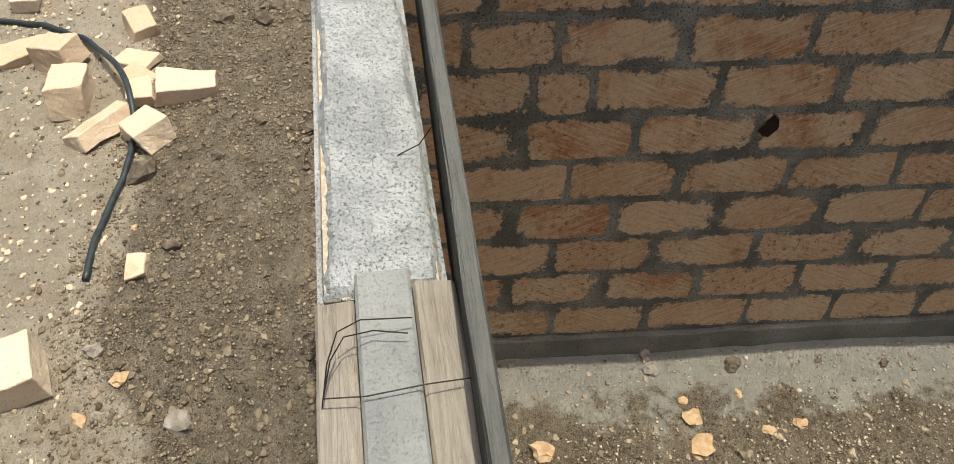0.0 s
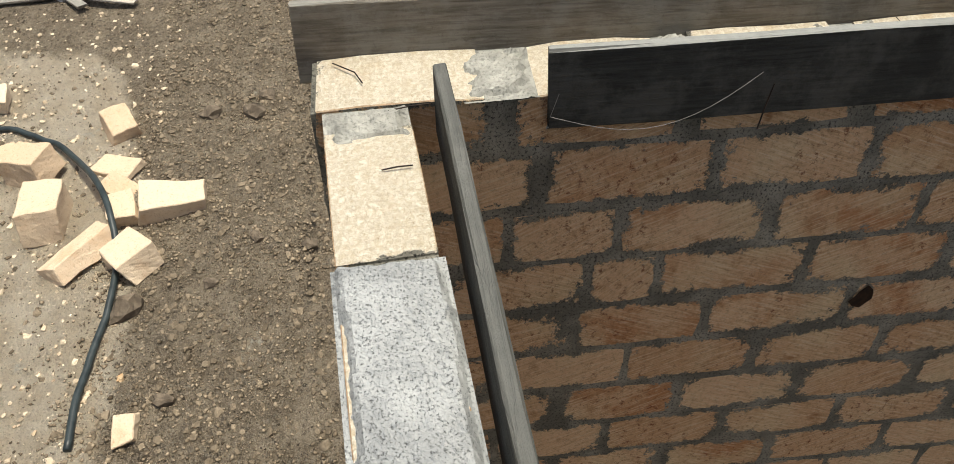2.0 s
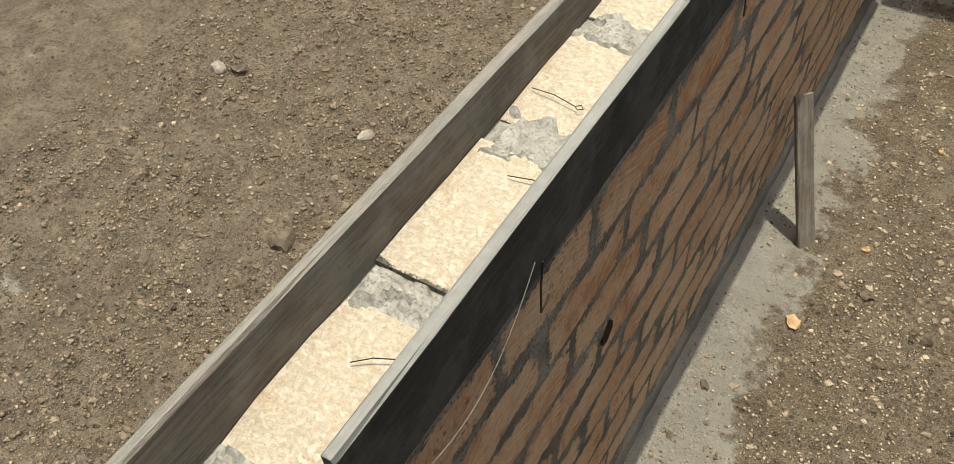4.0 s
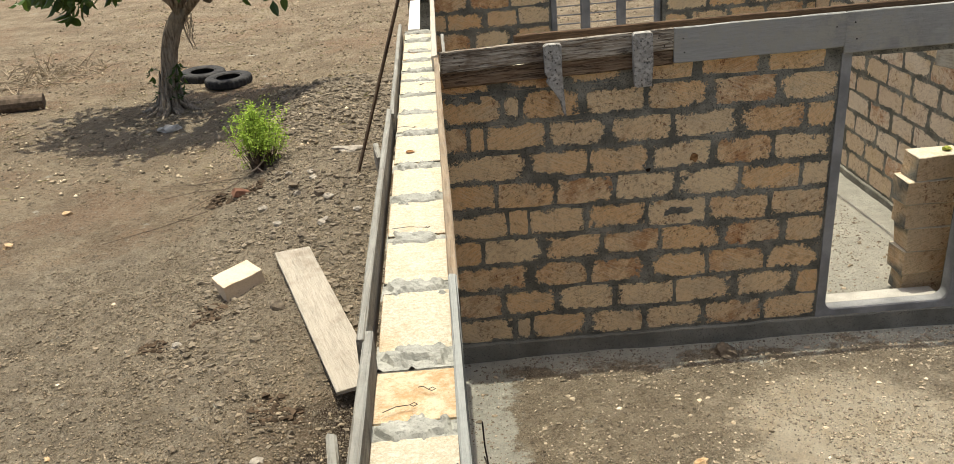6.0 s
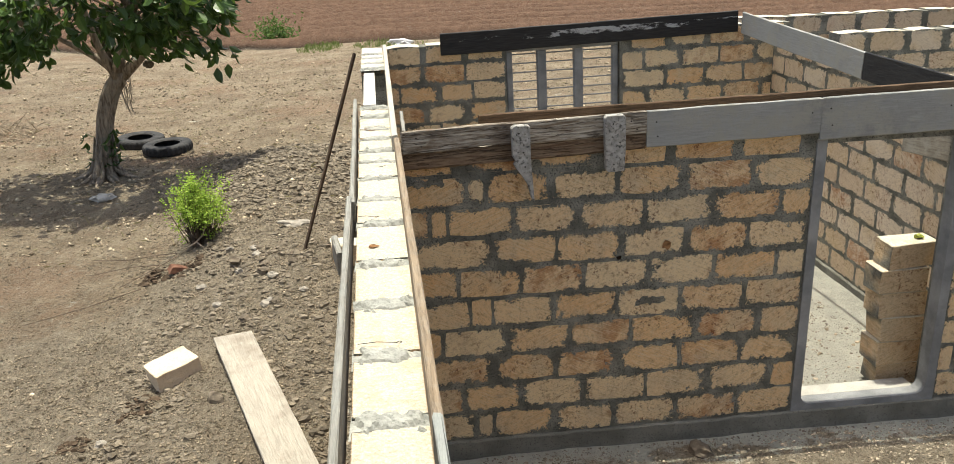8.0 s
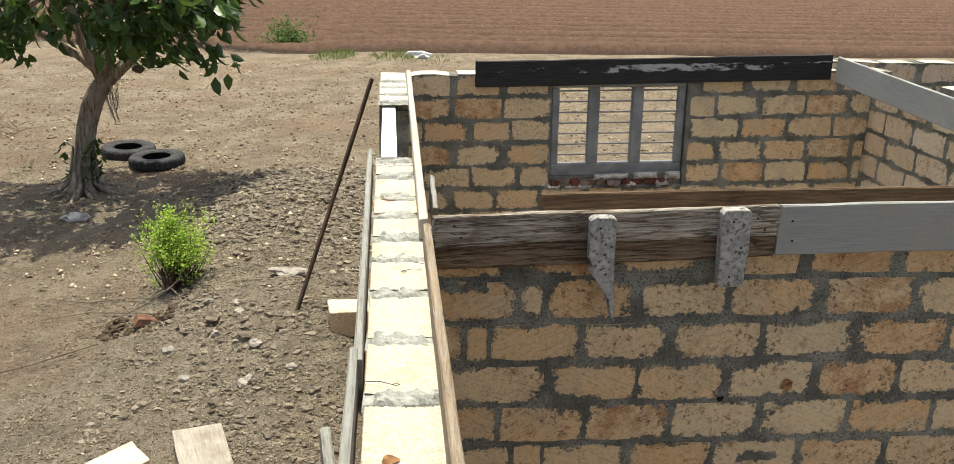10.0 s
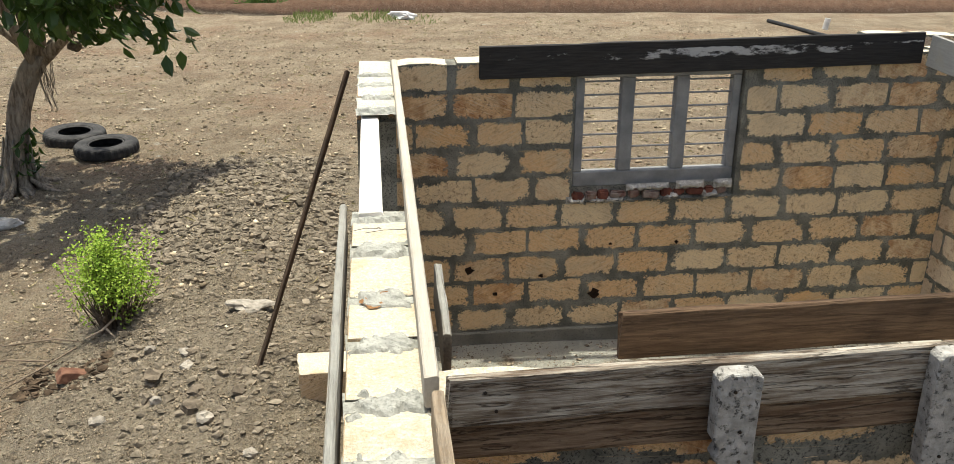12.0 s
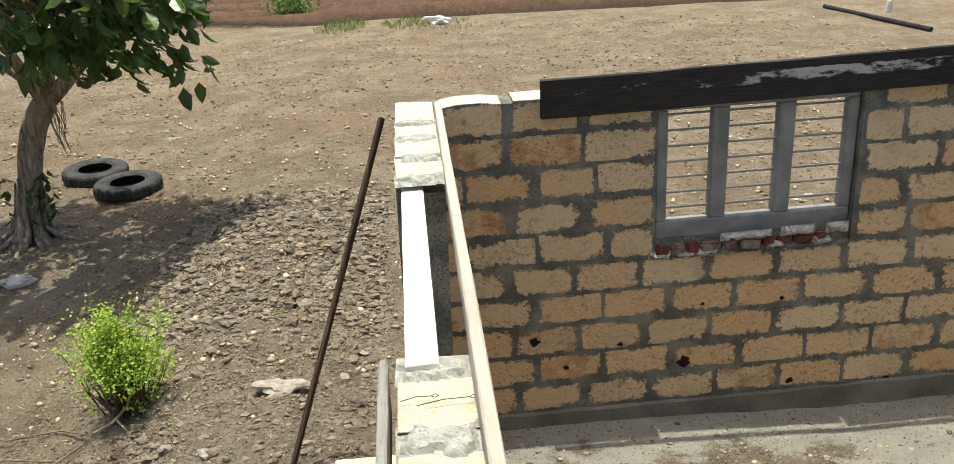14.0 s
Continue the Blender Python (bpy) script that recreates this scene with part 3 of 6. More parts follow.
WEST_FACE = {0: [0.96, 1.43, 1.95, 2.40, 2.87], 1: [0.73, 1.18, 1.65, 2.15, 2.62], 2: [0.48, 0.92, 1.40, 1.88, 2.38, 2.85], 3: [0.73, 1.19, 1.66, 2.14, 2.61], 4: [0.48, 0.96, 1.44, 1.92, 2.41],
             5: [0.76, 1.22, 1.73, 2.20], 6: [0.32, 0.79, 1.02, 1.52, 2.02], 7: [0.52, 0.87, 1.35, 1.84], 8: [0.62, 1.13, 1.61]}
NORTH_JOINTS = {0: [0.52, 0.99, 1.47, 1.95, 2.43, 2.91, 3.40], 1: [0.20, 0.66, 1.13, 1.62, 2.12, 2.61, 3.10, 3.60], 2: [0.50, 0.96, 1.43, 1.89, 2.36, 2.85, 3.33], 3: [0.20, 0.65, 1.13, 1.59, 2.06, 2.55, 3.04, 3.55],
                4: [0.48, 0.93, 1.39, 1.86, 2.35, 2.83, 3.31], 5: [0.20, 0.68, 1.17, 1.54, 2.88, 3.26], 6: [0.52, 1.00, 1.54, 2.88, 3.20], 7: [0.22, 0.68, 1.08, 1.54, 2.88, 3.43], 8: [0.50, 1.00, 1.54, 2.88, 3.15]}
W1_TURN = 3.9
W1M = pose(0.0, -0.19, 0, 0, 0, W1_TURN)
wall_south = block_wall("wall_south", W1M, 4.6, "cream limestone block wall with a broad cement-topped stretch", STONE, thick=0.225, holes=[(1.72, 2.75, 1.1, 2.6)], shift=0.1, top_joints=[0.07, 0.6, 1.1, 1.72, 2.8, 3.3, 3.8, 4.3])
wall_west = block_wall("wall_west", pose(0.0, -0.22, 0, 0, 0, 90), 11.46, "long cream limestone block wall with grey mortar joints", STONE, holes=[(8.27, 9.86, 0.9, 2.6)], shift=0.2, length_of=0.495, top_joints=[j + 0.22 for j in WEST_JOINTS], joints=WEST_FACE, top_raise=(9.8, 0.06))
wall_middle = block_wall("wall_middle", pose(0.0, 6.43, 0), 5.6, "tan limestone block wall smeared with grey mortar", STONE_SMEARED, holes=[(2.97, 4.16, 0.15, 2.31)], shift=0.22, joints=MIDDLE_JOINTS)
NORTH = pose(0.0, 11.0, 0, 0, -1.3, 0)
wall_north = block_wall("wall_north", NORTH, 4.96, "tan limestone block wall with a barred window", STONE_SMEARED, holes=[(1.485, 2.86, 1.345, 2.6)], shift=0.30, top=2.5, joints=NORTH_JOINTS, lift=0.04, plinth=0.19)
wall_east = block_wall("wall_east", pose(4.96, 6.67, 0, 0, 0, 90), 4.33, "pale limestone block wall of the second room", STONE_PALE, shift=0.1, top=2.46)

# ---- formwork boards ----
board("form_board", BOARD_DARKGREY, (0.03, 0.40, 2.575), (0.03, 2.85, 2.57), 0.25, 0.03, "dark grey formwork board on edge along the wall top", group="formwork")
board("form_board", BOARD_MID, (-0.27, -0.25, 2.60), (-0.27, 2.56, 2.545), 0.25, 0.03, "weathered grey formwork board along the outer wall edge", group="formwork", side=-1)
board("form_board", BOARD_MID, (-0.29, 2.50, 2.55), (-0.29, 5.1, 2.54), 0.20, 0.028, "weathered grey formwork board along the outer wall edge", group="formwork", side=-1)
board("form_board", BOARD_MID, (-0.275, 5.05, 2.53), (-0.29, 7.90, 2.52), 0.20, 0.028, "weathered grey formwork board along the outer wall edge", group="formwork", side=-1)
board("form_board", BOARD_TAN, (0.035, 2.80, 2.54), (0.03, 6.38, 2.54), 0.20, 0.035, "brown formwork board on edge along the wall top", group="formwork")
board("form_beam", BOARD_PALE, (0.024, 6.46, 2.535), (0.045, 10.9, 2.56), 0.10, 0.043, "pale squared timber along the wall top", group="formwork")
board("form_board", BOARD_DULL, (0.01, 0.104, 2.555), (3.6, 0.262, 2.555), 0.22, 0.036, "dark grey formwork timber along the inner wall edge", group="formwork", side=1)
SPLIT = board("form_board", BOARD_OLD, (0.04, 6.378, 2.572), (1.702, 6.378, 2.622), 0.155, 0.03, "split weathered formwork plank with dark stains", group="formwork", wear=0.006, bite=((0.5, 0.012), (1.3, 0.015)))
board("form_board", BOARD_OLDBROWN, (0.04, 6.388, 2.424), (1.70, 6.388, 2.474), 0.12, 0.028, "dark brown broken lower half of a formwork plank", group="formwork", wear=0.007, bite=((0.7, 0.02), (1.5, 0.03)))
GREY_SHORT = board("form_board", BOARD_GREY, (1.716, 6.378, 2.622), (2.955, 6.378, 2.648), 0.255, 0.03, "cement-grey formwork board beside the split plank", group="formwork", bite=((1.15, 0.02),))
GREY_LONG = board("form_board", BOARD_GREY, (2.958, 6.374, 2.650), (4.9, 6.374, 2.682), 0.30, 0.03, "cement-grey formwork board over the doorway", group="formwork", wear=0.003)
board("form_board", BOARD_BROWN, (0.60, 6.68, 2.592), (4.9, 6.68, 2.672), 0.16, 0.03, "brown formwork board on the far side of the wall", group="formwork")
LIMED = board("form_board", BOARD_SPILLED, (0.665, 10.95, 2.642), (4.22, 10.95, 2.765), 0.25, 0.03, "black formwork board with white paint spills over the window", group="formwork")
board("form_board", BOARD_GREY, (4.27, 10.93, 2.745), (4.33, 8.3, 2.635), 0.25, 0.03, "cement-grey formwork board along the side wall", group="formwork")
board("form_board", BOARD_BLACK, (4.33, 8.29, 2.632), (4.33, 6.74, 2.625), 0.25, 0.03, "dark formwork board along the side wall", group="formwork")

# ---- mortar beds and joints on the wall tops ----
TOPPING = concrete_material("rough_topping", (0.33, 0.352, 0.356), (0.50, 0.528, 0.53), 7.0, 0.95, 0.85, 165.0)
# Mortar of the wall-top joints, paler than MORTAR in the wall faces.
TOPMORTAR = concrete_material("top_mortar", (0.30, 0.305, 0.275), (0.47, 0.475, 0.43), 16.0, 0.95, 0.45, 150.0)
GREYSHEET = concrete_material("smooth_cement_sheet", (0.20, 0.215, 0.21), (0.30, 0.315, 0.305), 5.0, 0.75, 0.15)
WHITEWASH = simple_material("whitewashed_wood", (0.62, 0.60, 0.55), (0.80, 0.78, 0.74), 5, 0.85, 0.002)


def patch_bm(length, width, height, seed, step=0.012, ragged=0.03, lobes=18.0):
    """A rough, low bed of mortar with a ragged outline, length along x, about its middle."""
    rng = random.Random(seed)
    o = Vector((rng.uniform(0, 50), rng.uniform(0, 50), 0))
    bm = bmesh.new()
    nx, ny = max(6, int(length / step)), max(6, int(width / step))
    grid = []
    for j in range(ny + 1):
        row = []
        for i in range(nx + 1):
            u, v = i / nx * 2 - 1, j / ny * 2 - 1
            x, y = u * length / 2, v * width / 2
            edge = min((1 - abs(u)) * length / 2, (1 - abs(v)) * width / 2)
            lim = ragged * (0.5 + noise.noise(Vector((x * lobes, y * lobes, 0)) + o) + 0.45 * noise.noise(Vector((x * 47, y * 47, 7)) + o))
            k = max(0.0, min(1.0, (edge - lim) / 0.018))
            z = -0.012 + k * (height + 0.012) + (0.006 * noise.noise(Vector((x * 70, y * 70, 2)) + o) + 0.006 * noise.noise(Vector((x * 25, y * 25, 4)) + o)) * k
            row.append(bm.verts.new((x, y, z)))
        grid.append(row)
    for a, b in zip(grid, grid[1:]):
        for i in range(nx):
            bm.faces.new((a[i], a[i + 1], b[i + 1], b[i]))
    return bm


rng = random.Random(5)
for n, j in enumerate(WEST_JOINTS):
    if 8.0 < j < 9.6:
        continue
    wide = rng.choice((0.09, 0.12, 0.15, 0.10))
    if abs(j - 1.30) < 0.01:
        wide = 0.17
    part("mortar_joint", patch_bm(wide + 0.05, 0.25, 0.007, n + 11, 0.011, 0.055), TOPMORTAR, wall_west, "", pose(j + 0.22, 0.12, TOP + (0.06 if j > 9.58 else 0.0), 0, 0, rng.uniform(-3, 3)))
part("mortar_joint", patch_bm(0.15, 0.222, 0.007, 91, 0.009, 0.022), TOPMORTAR, wall_south, "", pose(0.085, 0.112, TOP))
part("cement_topping", patch_bm(1.12, 0.25, 0.020, 92, 0.009, 0.018, 5.0), TOPPING, wall_south, "pale grey rough cement topping", pose(1.13, 0.113, TOP))

# planks and sheet over the opening in the first wall
for v0, v1, u0, mat_, z_, lab in ((-0.014, 0.058, 1.70, BOARD_WEATHERED, 2.447, "pale weathered plank over a wall opening"), (0.168, 0.25, 1.675, BOARD_WEATHERED, 2.447, "pale weathered plank over a wall opening")):
    ob = part("plank", plank_bm(1.25, 0.03, v1 - v0, random.Random(u0), 10, 0.004), mat_, None, "", W1M @ pose(u0, v0, z_))
    tagged(ob, lab, "plank", "planks over the opening")
ob = part("cement_sheet", plank_bm(1.28, 0.018, 0.105, random.Random(4), 10, 0.001), GREYSHEET, None, "", W1M @ pose(1.645, 0.061, 2.462))
tagged(ob, "smooth grey cement sheet lying between two planks", "sheet")


def wire(name, pts, label, radius=0.0014, m=None, mat_=None):
    ob = part(name, rod_bm(pts, radius, 5), mat_ or STEEL, None, "", m)
    return tagged(ob, label, "wire", "tie wires")


wire("tie_wire", [(1.92, -0.012, 2.30), (1.93, -0.012, 2.40), (1.93, 0.0, 2.475), (1.935, 0.07, 2.476), (1.925, 0.17, 2.477), (1.915, 0.27, 2.468), (1.92, 0.282, 2.42)], "dark wire tied across the planks", m=W1M)
wire("tie_wire", [(1.93, 0.0, 2.472), (1.88, 0.01, 2.50), (1.83, 0.03, 2.52), (1.80, 0.07, 2.51), (1.79, 0.16, 2.49)], "dark loose wire end above the planks", m=W1M)
wire("tie_wire", [(1.93, 0.0, 2.474), (1.87, 0.015, 2.495), (1.83, 0.04, 2.505), (1.81, 0.09, 2.49), (1.82, 0.15, 2.485)], "dark loose wire end above the planks", m=W1M)
wire("tie_wire", [(1.30, 0.17, 2.452), (1.29, 0.22, 2.47), (1.27, 0.25, 2.50)], "dark wire end in the cement", m=W1M)
for x, y, dx, dy in ((0.28, 0.13, 0.0, 0.075), (0.05, 0.17, -0.005, 0.11)):
    wire("nail", [(x, y, TOP + 0.008), (x + dx * 0.5, y + dy * 0.5, TOP + 0.012), (x + dx, y + dy, TOP + 0.011)], "bent nail lying on the wall top", 0.002, W1M)
wire("nail", [(-0.20, -0.16, TOP + 0.006), (-0.14, -0.10, TOP + 0.012), (-0.09, -0.08, TOP + 0.010)], "bent wire on the corner stone", 0.002)
for x0, y0, x1, y1 in ((-0.218, 1.456, -0.095, 1.441), (-0.120, 1.171, -0.005, 1.184), (-0.087, 1.997, -0.02, 2.001), (-0.211, 2.266, -0.133, 2.289), (-0.13, 0.615, -0.06, 0.66), (-0.224, 3.582, -0.085, 3.567), (-0.235, 5.06, -0.15, 5.03), (-0.23, 7.796, -0.14, 7.809), (-0.185, 7.767, -0.03, 7.79), (-0.11, 2.38, -0.08, 2.36), (-0.02, 6.05, -0.11, 6.02)):
    a, b = Vector((x0, y0, TOP + 0.010)), Vector((x1, y1, TOP + 0.013))
    wire("tie_wire", [a, a.lerp(b, 0.5) + Vector((0, 0.004, 0.004)), b, b + Vector((0.012, 0.010, 0)), b + Vector((0.022, 0.0, 0)), b + Vector((0.010, -0.008, 0)), b], "twisted tie wire lying across the wall top", 0.0013)
for y in (0.98, 2.16):
    wire("tie_wire", [(0.066, y + 0.01, 2.45), (0.068, y, 2.38), (0.075, y - 0.01, 2.31), (0.066, y + 0.04, 2.31)], "wire end hanging on the dark board", 0.0025)
thin = [(0.067, 0.42, 2.47)]
for i in range(14):
    s = i / 13
    thin.append((0.068 + 0.02 * math.sin(s * 3), 0.40 + 0.55 * s, 2.40 - 0.13 * math.sin(s * 2.6) + 0.16 * s))
wire("thin_wire", thin, "thin pale wire sagging before the dark board", 0.0009, mat_=simple_material("bright_wire", (0.22, 0.21, 0.20), (0.34, 0.33, 0.31), 20, 0.5, 0.0005, 0.5, 0.5))

# ---- blocks' holes, loose timber by the long wall ----
strip = part("plank", plank_bm(1.72, 0.022, 0.105, random.Random(8), 10, 0.002), WHITEWASH, None, "", pose(-0.108, 7.97, TOP + 0.026, 0, 0, 90))
tagged(strip, "whitewashed plank bridging the gap in the wall top", "plank")
ob = part("leaning_timber", plank_bm(2.33, 0.035, 0.035, random.Random(9), 8, 0.003), board_material("dark_pole", (0.05, 0.032, 0.02), (0.13, 0.09, 0.06), 0.4), None, "", look((-1.02, 10.30, gz(-1.02, 10.30) - 0.03), (-0.285, 10.93, 2.50)) @ pose(0, 0, 0, 0, 90, 0))
tagged(ob, "dark squared timber leaning against the wall corner", "timber")
brace = part("brace_plank", plank_bm(0.88, 0.105, 0.03, random.Random(10), 8, 0.003), BOARD_MID, None, "", look((0.36, 3.64, -0.01), (0.085, 3.87, 0.80)) @ pose(0, 0, 0, 0, 90, 0))
tagged(brace, "short grey plank propped against the wall foot", "plank")
flat_plank = part("plank", plank_bm(2.62, 0.035, 0.36, random.Random(12), 12, 0.004), BOARD_WEATHERED, None, "", Matrix.Translation((-0.955, 5.96, gz(-1.0, 6.0) + 0.13)) @ (Vector((-0.86, 2.56, gz(-1.75, 8.5) - gz(-1.0, 6.0) - 0.01))).to_track_quat("X", "Z").to_matrix().to_4x4() @ pose(0, -0.36, 0))
tagged(flat_plank, "broad weathered plank lying on the dirt", "plank")
for y, w in ((4.55, 0.12), (1.95, 0.11)):
    ob = part("wood_wedge", plank_bm(0.24, w, 0.03, random.Random(int(y * 10)), 4, 0.003), BOARD_MID, None, "", pose(-0.30, y, 2.44, 0, 0, 98))
    tagged(ob, "short wooden wedge nailed to the outer form board", "wedge", "wedges")
board("wood_cleat", BOARD_MID, (0.062, 6.78, 2.49), (0.062, 7.20, 2.545), 0.17, 0.026, "short weathered wooden cleat on the inner timber", "cleat", "cleats", side=-1)

# cleats on the plank over the middle wall
SPECKLED = concrete_material("cement_spattered_wood", (0.30, 0.29, 0.262), (0.52, 0.505, 0.47), 22.0, 0.95, 1.0, 48.0)


def prism(outline, y0, y1):
    """An upright slab with the outline given in x and z."""
    bm = bmesh.new()
    a = [bm.verts.new((x, y0, z)) for x, z in outline]
    b = [bm.verts.new((x, y1, z)) for x, z in outline]
    bm.faces.new(a)
    bm.faces.new(b[::-1])
    n = len(a)
    for i in range(n):
        bm.faces.new((a[i], b[i], b[(i + 1) % n], a[(i + 1) % n]))
    bmesh.ops.recalc_face_normals(bm, faces=bm.faces)
    bmesh.ops.bevel(bm, geom=list(bm.edges), offset=0.004, segments=1, affect="EDGES")
    return bm


ob = part("wood_cleat", prism([(0.772, 2.568), (0.792, 2.582), (0.880, 2.582), (0.898, 2.572), (0.90, 2.36), (0.912, 2.20), (0.925, 2.045), (0.905, 2.07), (0.880, 2.17), (0.83, 2.25), (0.785, 2.31), (0.80, 2.34), (0.778, 2.37)], 6.318, 6.3755), SPECKLED)
CLEATS = [tagged(ob, "cement-spattered pointed wooden cleat on the split plank", "cleat", "cleats")]
ob = part("wood_cleat", prism([(1.405, 2.600), (1.418, 2.618), (1.532, 2.618), (1.545, 2.604), (1.553, 2.40), (1.545, 2.23), (1.44, 2.225), (1.42, 2.24), (1.41, 2.42)], 6.318, 6.3755), SPECKLED)
CLEATS.append(tagged(ob, "cement-spattered square wooden cleat on the split plank", "cleat", "cleats"))

def nail_heads(owner, places):
    """Small rusty nail heads standing proud of a board's near face."""
    for x, y, z in places:
        bm_ = bmesh.new()
        bmesh.ops.create_cone(bm_, cap_ends=True, segments=8, radius1=0.006, radius2=0.0045, depth=0.006, matrix=Matrix.Translation((x, y, z)) @ Matrix.Rotation(math.pi / 2, 4, "X"))
        part("nail", bm_, STEEL, owner, "rusty nail head")


nail_heads(CLEATS[0], ((0.82, 6.3165, 2.53), (0.85, 6.3165, 2.40), (0.86, 6.3165, 2.30)))
nail_heads(CLEATS[1], ((1.46, 6.3165, 2.56), (1.51, 6.3165, 2.43), (1.47, 6.3165, 2.28)))

nail_heads(SPLIT, ((0.10, -0.002, -0.05), (0.13, -0.002, -0.11), (1.56, -0.002, -0.06), (1.60, -0.002, -0.12)))
nail_heads(GREY_SHORT, ((0.06, -0.002, -0.08), (0.07, -0.002, -0.18), (1.17, -0.002, -0.10)))
nail_heads(GREY_LONG, ((0.06, -0.002, -0.08), (0.08, -0.002, -0.20), (0.95, -0.002, -0.12)))
nail_heads(LIMED, ((0.08, -0.002, -0.07), (0.09, -0.002, -0.18), (1.8, -0.002, -0.20), (3.45, -0.002, -0.10)))

# ---- doorway ----
door = thing("door_frame", pose(0, 0, 0), "grey cast concrete door frame with rounded sill corners", "door frame", kind="structure")


def frame_ring(x0, x1, z0, z1, w, y0, y1, fillet, open_top):
    """A frame with an inner outline whose lower corners are round."""
    inner = []
    for cx, a0 in ((x0 + w + fillet, 180), (x1 - w - fillet, 270)):
        for i in range(7):
            a = radians(a0 + 15 * i)
            inner.append((cx + fillet * math.cos(a), z0 + w + fillet + fillet * math.sin(a)))
    inner = [(x0 + w, z1)] + inner + [(x1 - w, z1)]
    outer = [(x0, z1)] + [(x0, z0)] * 4 + [(x0 + (x1 - x0) * i / 7, z0) for i in range(1, 7)] + [(x1, z0)] * 4 + [(x1, z1)]
    bm = bmesh.new()
    n = len(inner)
    vs = [[bm.verts.new((x, y, z)) for x, z in ring] for ring, y in ((inner, y0), (outer, y0), (inner, y1), (outer, y1))]
    for i in range(n - 1):
        for a, b in ((0, 1), (3, 2), (2, 0), (1, 3)):
            f = (vs[a][i], vs[a][i + 1], vs[b][i + 1], vs[b][i])
            if len({tuple(v.co) for v in f}) == 4:
                bm.faces.new(f)
            elif len({tuple(v.co) for v in f}) == 3:
                seen, tri = set(), []
                for v in f:
                    if tuple(v.co) not in seen:
                        seen.add(tuple(v.co))
                        tri.append(v)
                bm.faces.new(tri)
    bmesh.ops.remove_doubles(bm, verts=bm.verts, dist=1e-5)
    bmesh.ops.holes_fill(bm, edges=[e for e in bm.edges if e.is_boundary], sides=4)
    bmesh.ops.recalc_face_normals(bm, faces=bm.faces)
    return bm


part("frame", frame_ring(2.97, 4.16, 0.128, 2.34, 0.075, 6.418, 6.54, 0.085, True), CONCRETE, door, "grey concrete frame")
bm = bmesh.new()
box(bm, 3.05, 6.54, 0.11, 4.08, 6.70, 0.20)
bmesh.ops.bevel(bm, geom=list(bm.edges), offset=0.01, segments=1, affect="EDGES")
# The sill's concrete is paler than the frame's.
part("sill", bm, concrete_material("pale_sill", (0.34, 0.32, 0.28), (0.52, 0.50, 0.44)), door, "pale concrete sill")


def loose_block(m, dims, seed, label, group="", mat_=None, rough=1.0):
    """A loose limestone block, standing on the pose's origin."""
    rng_ = random.Random(seed)
    bm = bmesh.new()
    box(bm, -dims[0] / 2, -dims[1] / 2, 0, dims[0] / 2, dims[1] / 2, dims[2])
    for v in bm.verts:
        v.co += Vector((rng_.uniform(-1, 1), rng_.uniform(-1, 1), 0.5 * rng_.uniform(-1, 1))) * 0.026 * rough
    bmesh.ops.bevel(bm, geom=list(bm.edges), offset=0.006, segments=1, affect="EDGES")
    bmesh.ops.subdivide_edges(bm, edges=[e for e in bm.edges if e.calc_length() > 0.06], cuts=6, use_grid_fill=True)
    o_ = Vector((rng_.uniform(0, 50), rng_.uniform(0, 50), rng_.uniform(0, 50)))
    for v in bm.verts:
        v.co += noise.noise_vector(v.co * 6 + o_) * 0.011 * rough + noise.noise_vector(v.co * 30 + o_) * 0.004 * rough
    ob_ = part("stone_block", bm, mat_ or LOOSE, None, "", m)
    tagged(ob_, label, "stone block", group)
    return ob_


def loose_stone_material():
    k = Nodes("loose_limestone")
    p = k.pos()
    rnd = k.n("ObjectInfo").outputs["Random"]
    c = k.mix(rnd, (0.58, 0.45, 0.315), (0.72, 0.61, 0.46))
    c = k.mix(k.math("MULTIPLY", k.ramp(k.noise(5.0, 5, 0.65, vec=p), 0.5, 0.7), 0.45), c, (0.52, 0.335, 0.19))
    c = k.mix(k.math("MULTIPLY", k.ramp(k.noise(60.0, 3, 0.7, vec=p), 0.46, 0.33), 0.45), c, (0.34, 0.24, 0.15))
    c = k.mix(k.math("MULTIPLY", k.ramp(k.noise(60.0, 3, 0.7, vec=p), 0.58, 0.74), 0.4), c, (0.36, 0.25, 0.14))
    h = k.math("ADD", k.noise(18.0, 4, 0.6, vec=p), k.math("MULTIPLY", k.noise(80.0, 4, 0.7, vec=p), 0.5))
    return k.finish(c, 0.95, h, 0.012, 0.7, 0.15)


